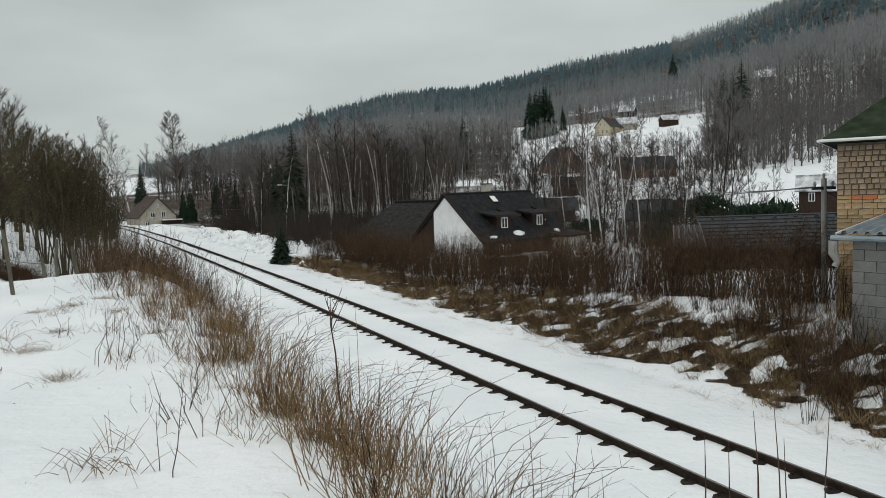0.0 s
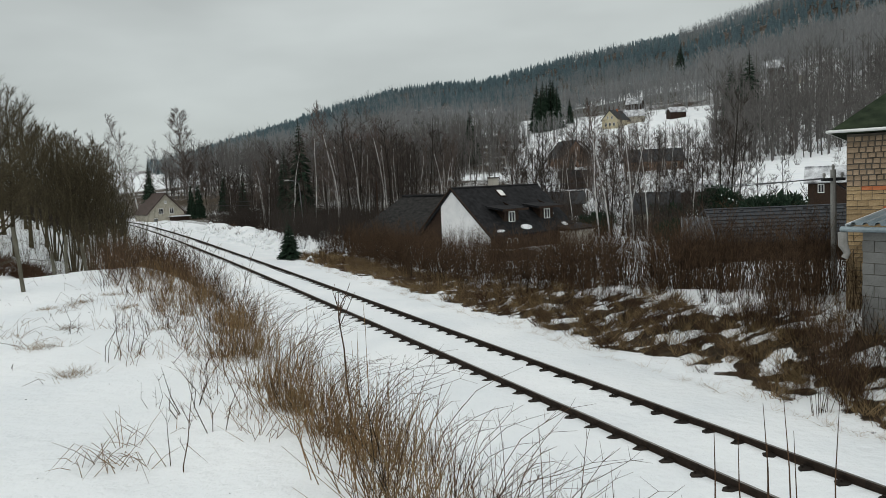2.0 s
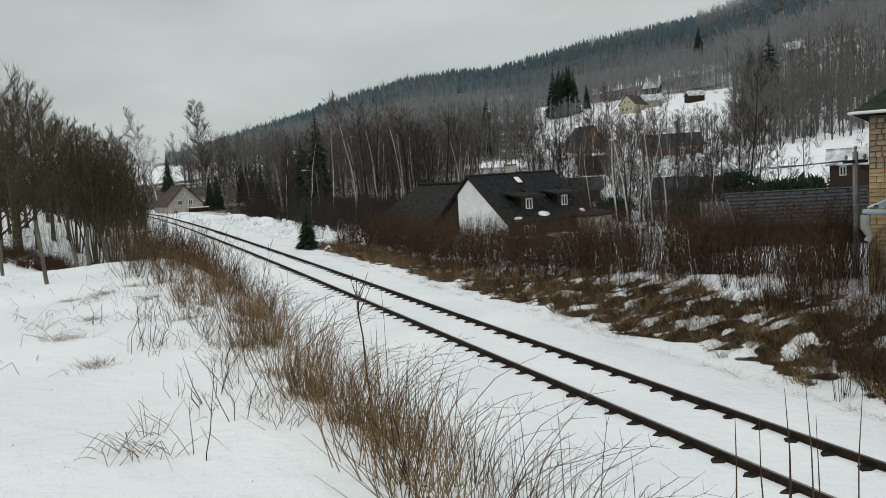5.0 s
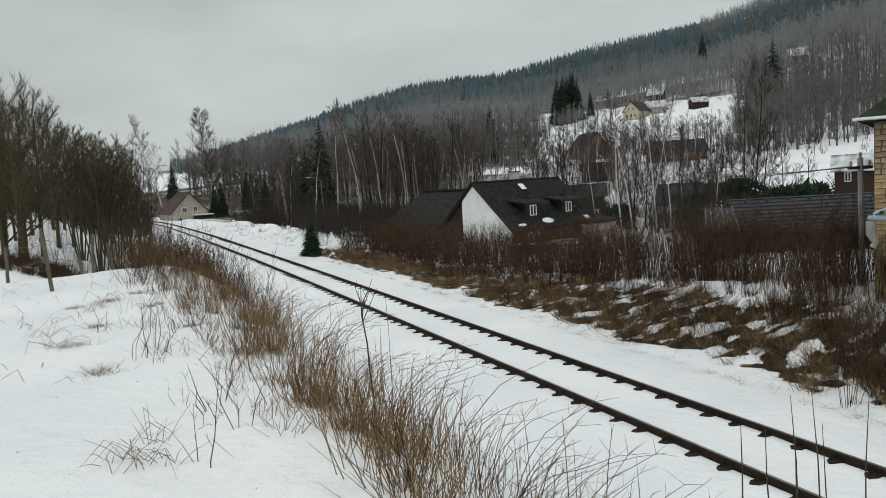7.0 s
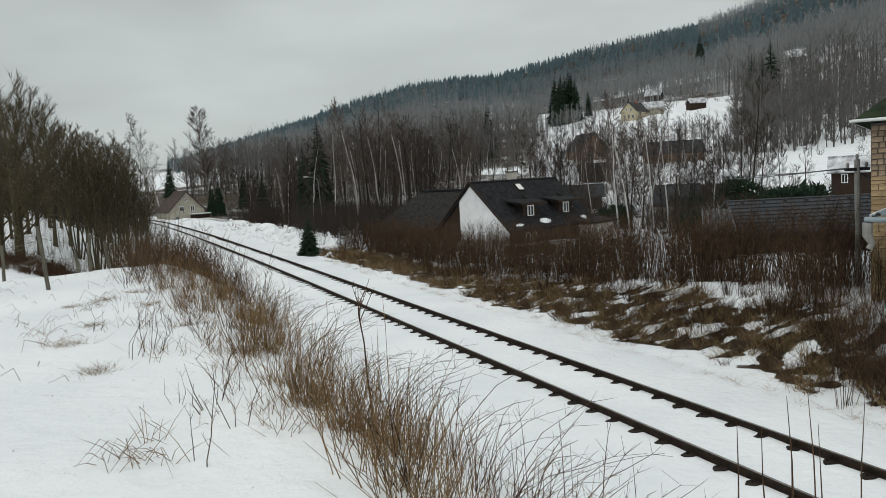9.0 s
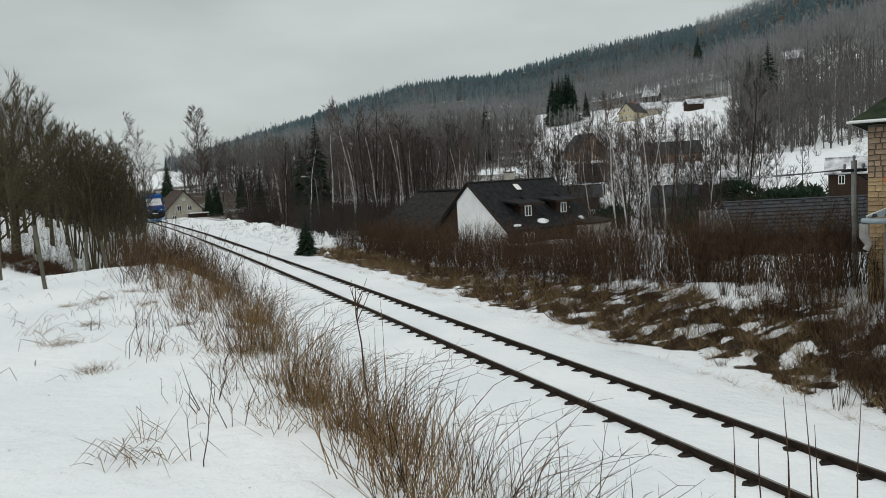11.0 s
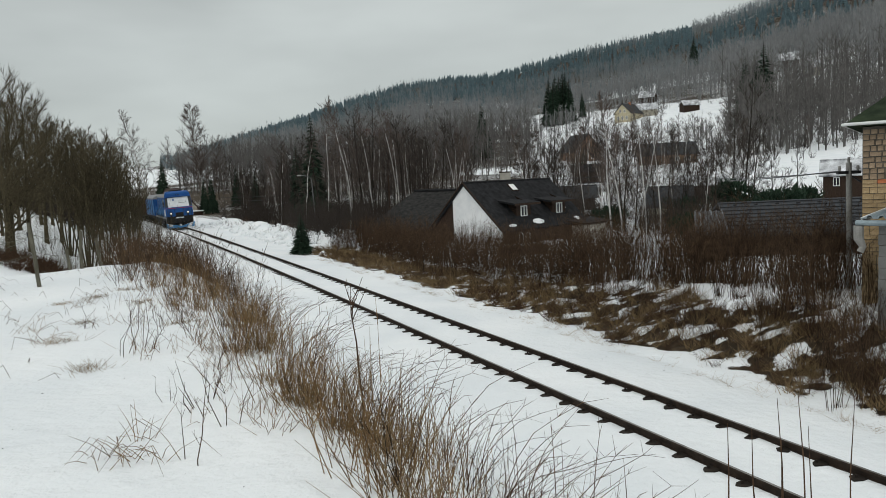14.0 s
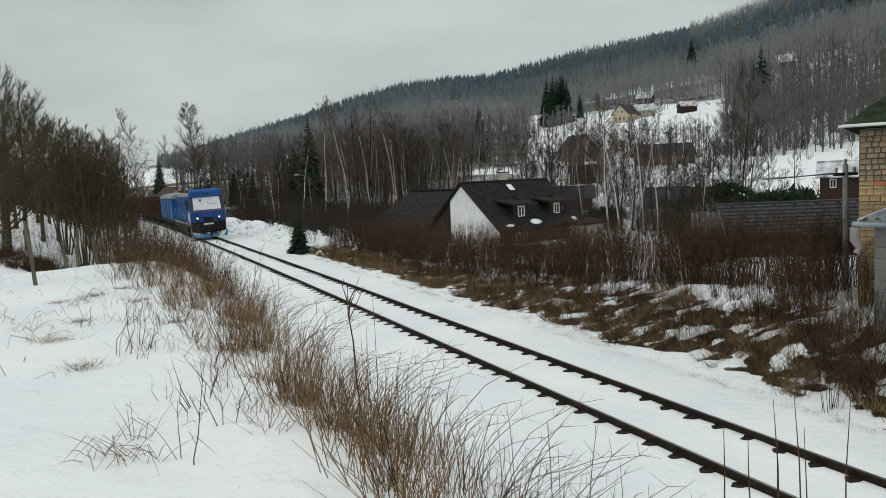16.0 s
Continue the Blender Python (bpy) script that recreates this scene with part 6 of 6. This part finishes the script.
def bogie(parent, y, axles, r=0.5):
    b = new("bogie")
    b.parent = parent
    b.matrix_local = pose(0, y, 0)
    g = Geo()
    for sx in (-1, 1):
        g.box(sx * 1.02 - 0.06, sx * 1.02 + 0.06, -axles - 0.55, axles + 0.55, 0.42, 0.68)
        for k in (-1, 1):
            g.box(sx * 1.1 - 0.09, sx * 1.1 + 0.09, k * axles - 0.17, k * axles + 0.17, 0.34, 0.66)
    part("bogie_frame", g, LOCO_BLACK, b)
    for k in (-1, 1):
        g = Geo()
        for sx in (-1, 1):
            g.tube([Vector((sx * 0.69, 0, 0)), Vector((sx * 0.82, 0, 0))], [r, r], 20, True)
            g.tube([Vector((sx * 0.64, 0, 0)), Vector((sx * 0.69, 0, 0))], [r + 0.03, r + 0.03], 20, True)
            g.box(sx * 0.83 - 0.01, sx * 0.83 + 0.01, -0.05, 0.05, -r * 0.8, r * 0.8)
        g.tube([Vector((-0.8, 0, 0)), Vector((0.8, 0, 0))], [0.08, 0.08], 8)
        w = part("wheelset", g, WHEEL, b)
        w.matrix_local = pose(0, k * axles, r)
        WHEELS.append((w, k * axles, r))


def buffers(parent, y, way):
    for sx in (-1, 1):
        g = Geo()
        g.tube([Vector((sx * 0.875, y, 1.05)), Vector((sx * 0.875, y + way * 0.40, 1.05))], [0.11, 0.11], 12, True)
        g.tube([Vector((sx * 0.875, y + way * 0.40, 1.05)), Vector((sx * 0.875, y + way * 0.46, 1.05))], [0.23, 0.23], 16, True)
        part("buffer", g, LOCO_BLACK, parent)
    g = Geo()
    g.tube([Vector((0, y, 1.02)), Vector((0, y + way * 0.35, 0.98)), Vector((0, y + way * 0.38, 0.62))], [0.06, 0.05, 0.04], 8, True)
    part("coupling", g, LOCO_BLACK, parent)


def locomotive():
    """Front at y = 0, the rest behind it along +y."""
    l = thing("locomotive", pose(0, 0, 0), "blue and white diesel locomotive with a snow plough and lit headlights", "locomotive")
    boxpart("underframe", -1.42, 1.42, 0.62, 13.2, 0.95, 1.42, LOCO_BLACK, l, "black underframe", 0.03)
    boxpart("front_beam", -1.45, 1.45, 0.42, 0.60, 0.62, 1.50, LOCO_BLACK, l, "black buffer beam", 0.03)
    buffers(l, 0.42, -1)
    boxpart("number_bars", -0.42, 0.42, 0.405, 0.42, 1.22, 1.36, LOCO_WHITE, l)
    # plough: two winged blades meeting in front
    for sx in (-1, 1):
        g = Geo()
        g.v += [Vector(v) for v in ((sx * 0.04, -0.15, 0.14), (sx * 1.48, 0.45, 0.14), (sx * 1.55, 0.22, 0.70), (sx * 0.04, -0.30, 0.34), (sx * 0.04, 0.0, 0.14), (sx * 1.48, 0.55, 0.14), (sx * 1.55, 0.40, 0.70), (sx * 0.04, -0.1, 0.34))]
        order = ((0, 1, 2, 3), (7, 6, 5, 4), (0, 4, 5, 1), (1, 5, 6, 2), (2, 6, 7, 3), (3, 7, 4, 0))
        g.f += [f if sx > 0 else f[::-1] for f in order]
        pl = part("plough_blade", g, BLUE_LIGHT, l, "light blue snow plough blade")
        for t0, t1, mt in ((0.42, 0.74, LOCO_WHITE),):
            g = Geo()
            A, B, C, D = [g2 for g2 in (Vector((sx * 0.04, -0.15, 0.14)), Vector((sx * 1.48, 0.45, 0.14)), Vector((sx * 1.55, 0.22, 0.70)), Vector((sx * 0.04, -0.30, 0.34)))]
            off = Vector((0, -0.012, 0.004))
            g.v += [A.lerp(B, t0) + off, A.lerp(B, t1) + off, D.lerp(C, t1 + 0.18) + off, D.lerp(C, t0 + 0.18) + off]
            g.f.append((0, 1, 2, 3) if sx > 0 else (3, 2, 1, 0))
            part("plough_stripe", g, mt, pl, "white diagonal stripe")
    # cab
    cab = new("cab")
    cab.parent = l
    cab.matrix_local = pose(0, 0, 0)
    g = Geo()
    prof = [(0.40, 1.44), (0.36, 2.48), (0.70, 3.66), (0.72, 4.12), (1.05, 4.34), (3.0, 4.34), (3.0, 1.44)]
    n = len(prof)
    for x in (-1.5, 1.5):
        for y, z in prof:
            sq = 1.0 if z < 2.6 else (0.95 if z < 3.8 else 0.90 if z < 4.2 else 0.74)
            g.v.append(Vector((x * sq, y, z)))
    g.f += [tuple(range(n)), tuple(reversed(range(n, 2 * n)))]
    for i in range(n):
        j = (i + 1) % n
        g.f.append((j, i, n + i, n + j))
    part("cab_body", g, BLUE, cab, "blue cab body", 0.04)

    def on_front(name, x0, x1, t0, t1, mt, label="", up=True, lift=0.02):
        a, b = (Vector((0, 0.36, 2.48)), Vector((0, 0.70, 3.66))) if up else (Vector((0, 0.40, 1.44)), Vector((0, 0.36, 2.48)))
        d = Vector((0, -0.95, 0.31)) * lift if up else Vector((0, -1, 0)) * lift
        g = Geo()
        P, Q = a.lerp(b, t0), a.lerp(b, t1)
        s0, s1 = (1 - 0.05 * t0, 1 - 0.05 * t1) if up else (1, 1)
        slab(g, Vector((x0 * s0, P.y, P.z)) + d, Vector((x1 * s0, P.y, P.z)) + d, Vector((x1 * s1, Q.y, Q.z)) + d, Vector((x0 * s1, Q.y, Q.z)) + d, lift * 0.9)
        return part(name, g, mt, cab, label)
    on_front("front_panel", -1.16, 1.16, 0.04, 0.97, LOCO_WHITE, "white panel across the cab front")
    g = Geo()
    slab(g, Vector((-1.38, 0.50, 3.72)), Vector((1.38, 0.50, 3.72)), Vector((1.38, 0.74, 3.80)), Vector((-1.38, 0.74, 3.80)), 0.04)
    part("visor", g, BLUE, cab, "blue visor over the cab front")
    on_front("side_pane", -1.47, -1.18, 0.06, 0.95, GLASS_DARK, "dark corner window")
    on_front("side_pane", 1.18, 1.47, 0.06, 0.95, GLASS_DARK, "dark corner window")
    on_front("emblem", -0.62, -0.44, 0.66, 0.80, BLUE, "small blue emblem", lift=0.03)
    for x0, x1, t in ((0.10, 0.85, 0.40), (0.10, 0.14, 0.40), (0.81, 0.85, 0.40)):
        on_front("wiper", x0, x1, t, t + (0.035 if x1 - x0 > 0.1 else 0.22), LOCO_GREY, "grey wiper and grab rail", lift=0.035)
    on_front("stripe", -1.5, 1.5, 0.90, 0.945, LOCO_RED, "thin red stripe", up=False, lift=0.012)
    on_front("grille", -0.42, 0.42, 0.02, 0.42, LOCO_BLACK, "dark grille box", up=False, lift=0.10)
    for x in (-1.0, -0.5, 0.5, 1.0):
        on_front("rib", x - 0.02, x + 0.02, 0.45, 0.88, LOCO_BLACK, "", up=False, lift=0.015)
    for sx in (-1, 1):
        h = new("headlight")
        h.parent = l
        h.matrix_local = pose(sx * 0.92, 0.35, 1.80)
        g = Geo()
        g.tube([Vector((0, 0.05, 0)), Vector((0, -0.07, 0))], [0.17, 0.17], 14, True)
        part("housing", g, LOCO_BLACK, h)
        g = Geo()
        g.tube([Vector((0, -0.07, 0.03)), Vector((0, -0.085, 0.03))], [0.075, 0.075], 14, True)
        part("lens", g, LAMP_ON, h, "glowing headlight lens")
        g = Geo()
        g.tube([Vector((0, 0.0, -0.24)), Vector((0, -0.05, -0.24))], [0.10, 0.10], 12, True)
        part("marker_light", g, GLASS_DARK, h)
    for sx in (-1, 1):
        g = Geo()
        g.tube([Vector((sx * 0.13, 0.76, 3.92)), Vector((sx * 0.13, 0.68, 3.91))], [0.075, 0.075], 12, True)
        part("top_light", g, GLASS_DARK, cab, "dark roof lamp")
        boxpart("corner_panel", min(sx * 1.5, sx * 1.512), max(sx * 1.5, sx * 1.512), 0.42, 0.60, 1.5, 2.44, LOCO_WHITE, cab, "white edge of the cab side")
        g = Geo()
        g.tube([Vector((sx * 1.30, 0.30, 1.50)), Vector((sx * 1.30, 0.24, 1.60)), Vector((sx * 1.30, 0.22, 2.30)), Vector((sx * 1.30, 0.30, 2.40))], [0.02] * 4, 6)
        part("grab_rail", g, LOCO_BLACK, cab, "black grab rail")
        g = Geo()
        g.box(min(sx * 1.50, sx * 1.68), max(sx * 1.50, sx * 1.68), 0.62, 0.67, 2.86, 3.16)
        part("mirror", g, LOCO_BLACK, cab, "black rear-view mirror")
        g = Geo()
        g.tube([Vector((sx * 0.45, 0.36, 0.75)), Vector((sx * 0.45, 0.16, 0.72)), Vector((sx * 0.45, 0.14, 0.45))], [0.025] * 3, 6)
        part("air_hose", g, LOCO_BLACK, l, "black air hose")
        wx = sx * 1.49
        boxpart("side_window", min(wx, wx + sx * 0.02), max(wx, wx + sx * 0.02), 1.15, 2.45, 2.62, 3.45, GLASS_DARK, cab, "dark side window")
        boxpart("number_bars", min(sx * 1.5, sx * 1.515), max(sx * 1.5, sx * 1.515), 0.7, 1.5, 1.6, 2.3, LOCO_WHITE, cab, "white lettering as plain bars")
    # hood, its roof, doors and grilles
    hood = new("hood")
    hood.parent = l
    hood.matrix_local = pose(0, 3.02, 0)
    boxpart("hood_body", -1.12, 1.12, 0.0, 9.6, 1.42, 3.70, BLUE, hood, "blue engine hood", 0.06)
    g = Geo()
    g.prism([(-1.14, 3.68), (1.14, 3.68), (0.85, 3.98), (-0.85, 3.98)], 0.0, 9.6)
    part("hood_roof", g, LOCO_GREY, hood, "grey hood roof")
    for sx in (-1, 1):
        for k in range(10):
            y = 0.35 + k * 0.92
            g = Geo()
            x = sx * 1.125
            g.box(min(x, x + sx * 0.025), max(x, x + sx * 0.025), y, y + 0.82, 1.55, 3.45)
            part("hood_door", g, (BLUE, BLUE_LIGHT, BLUE)[k % 3], hood)
            if k % 3 == 1:
                for j in range(6):
                    z = 2.3 + j * 0.16
                    g = Geo()
                    g.box(min(x, x + sx * 0.045), max(x, x + sx * 0.045), y + 0.1, y + 0.7, z, z + 0.07)
                    part("louvre", g, LOCO_BLACK, hood)
        g = Geo()
        for z in (2.0, 2.5):
            g.tube([Vector((sx * 1.42, 0.2, z)), Vector((sx * 1.42, 9.8, z))], [0.02, 0.02], 5)
        for k in range(9):
            g.tube([Vector((sx * 1.42, 0.2 + k * 1.2, 1.4)), Vector((sx * 1.42, 0.2 + k * 1.2, 2.5))], [0.02, 0.02], 5)
        part("handrail", g, BLUE_LIGHT, hood, "light blue handrail along the walkway")
        boxpart("step_frame", min(sx * 1.15, sx * 1.42), max(sx * 1.15, sx * 1.42), 0.0 - 2.3, -1.7, 0.45, 1.4, LOCO_GREY, hood, "grey cab steps")
        boxpart("side_skirt", min(sx * 1.2, sx * 1.38), max(sx * 1.2, sx * 1.38), 1.0, 9.0, 0.5, 1.2, LOCO_BLACK, hood, "black tanks and steps")
        boxpart("walkway_edge", sx * 1.43 - 0.015, sx * 1.43 + 0.015, -2.4, 10, 1.22, 1.42, LOCO_GREY, hood)
    for y, r in ((1.6, 0.16), (4.2, 0.5), (6.6, 0.5)):
        g = Geo()
        g.tube([Vector((0, y, 3.96)), Vector((0, y, 4.24 if r < 0.3 else 4.08))], [r, r], 14, True)
        part("exhaust" if r < 0.3 else "fan", g, LOCO_BLACK, hood)
    boxpart("roof_box", -0.7, 0.7, 1.4, 2.8, 4.34, 4.46, LOCO_BLACK, cab, "dark roof unit", 0.03)
    boxpart("fuel_tank", -1.2, 1.2, 5.4, 7.9, 0.35, 0.95, LOCO_BLACK, l, "black fuel tank", 0.05)
    bogie(l, 3.2, 1.2)
    bogie(l, 10.2, 1.2)
    return l


def wagon(seed):
    w = thing("freight_wagon", pose(0, 0, 0), "dark brown high-sided freight wagon", "freight wagon", "freight wagons")
    boxpart("underframe", -1.35, 1.35, 0.3, 12.6, 0.95, 1.22, LOCO_BLACK, w)
    for sx in (-1, 1):
        x = sx * 1.4
        boxpart("side_wall", x - 0.03, x + 0.03, 0.35, 12.55, 1.2, 3.25, WAGON_BROWN, w)
        for k in range(11):
            boxpart("stanchion", min(x, x + sx * 0.10), max(x, x + sx * 0.10), 0.5 + k * 1.16, 0.62 + k * 1.16, 1.1, 3.3, WAGON_BROWN, w)
        boxpart("top_rail", x - 0.07, x + 0.07, 0.33, 12.57, 3.25, 3.36, WAGON_BROWN, w)
    for y in (0.35, 12.5):
        boxpart("end_wall", -1.37, 1.37, y - 0.03, y + 0.03, 1.2, 3.3, WAGON_BROWN, w)
    boxpart("floor", -1.36, 1.36, 0.4, 12.5, 1.22, 1.28, WAGON_BROWN, w)
    boxpart("load", -1.3, 1.3, 0.6, 12.3, 1.3, 2.9, LOCO_BLACK, w, "dark bulk load")
    buffers(w, 0.3, -1)
    buffers(w, 12.6, 1)
    bogie(w, 2.6, 0.9, 0.46)
    bogie(w, 10.3, 0.9, 0.46)
    return w


def covered_van():
    v = thing("covered_van", pose(0, 0, 0), "blue covered rail van with a grey rounded roof", "rail van")
    boxpart("underframe", -1.38, 1.38, 0.25, 11.6, 0.95, 1.25, LOCO_BLACK, v)
    boxpart("body", -1.42, 1.42, 0.3, 11.5, 1.25, 3.45, BLUE, v, "blue van body", 0.05)
    g = Geo()
    arc = [(1.46 * math.cos(math.pi * k / 10), 3.44 + 0.52 * math.sin(math.pi * k / 10)) for k in range(11)]
    g.prism(arc, 0.25, 11.55)
    part("roof", g, LOCO_GREY, v, "grey rounded roof")
    for sx in (-1, 1):
        for k in range(8):
            x = sx * 1.42
            boxpart("side_panel", min(x, x + sx * 0.03), max(x, x + sx * 0.03), 0.55 + k * 1.38, 1.65 + k * 1.38, 1.4, 3.3, BLUE if k % 2 else BLUE_LIGHT, v)
    for k in (-1, 1):
        boxpart("end_rib", k * 0.55 - 0.05, k * 0.55 + 0.05, 0.24, 0.29, 1.3, 3.4, BLUE_LIGHT, v)
    buffers(v, 0.3, -1)
    buffers(v, 11.5, 1)
    bogie(v, 2.4, 0.95, 0.46)
    bogie(v, 9.4, 0.95, 0.46)
    return v


LOCO = locomotive()
VAN = covered_van()
WAGONS = [wagon(k) for k in range(3)]
SPEED = 11.6


def on_track(front, length):
    """The pose of a vehicle whose front stands at that length of track."""
    a, b = at_track(front + length * 0.2, 0), at_track(front + length * 0.8, 0)
    turn = math.atan2(-(b.x - a.x), b.y - a.y)
    d = (b - a).normalized()
    p = a - d * length * 0.2
    c = cant(front + length * 0.4)
    return Matrix.Translation((p.x, p.y, c / 2)) @ Matrix.Rotation(turn, 4, "Z") @ Matrix.Rotation(-c / 1.507, 4, "Y")


def motions():
    """The train rolls towards the camera."""
    times = [k / 2 for k in range(33)]
    for v, back, ln in [(LOCO, 0.0, 13.6), (VAN, 14.1, 11.8)] + [(w, 26.6 + 13.6 * k, 12.9) for k, w in enumerate(WAGONS)]:
        walk(v, [(t, on_track(67.0 + SPEED * (16.0 - t) + back, ln)) for t in times])
    for w, y, r in WHEELS:
        rows = [(0.0, pose(0, y, r))]
        for k in range(0, 151):
            t = 11.0 + k / 30
            rows.append((t, Matrix.Translation((0, y, r)) @ Matrix.Rotation(SPEED * (t - 11.0) / r, 4, "X")))
        walk(w, rows)


motions()
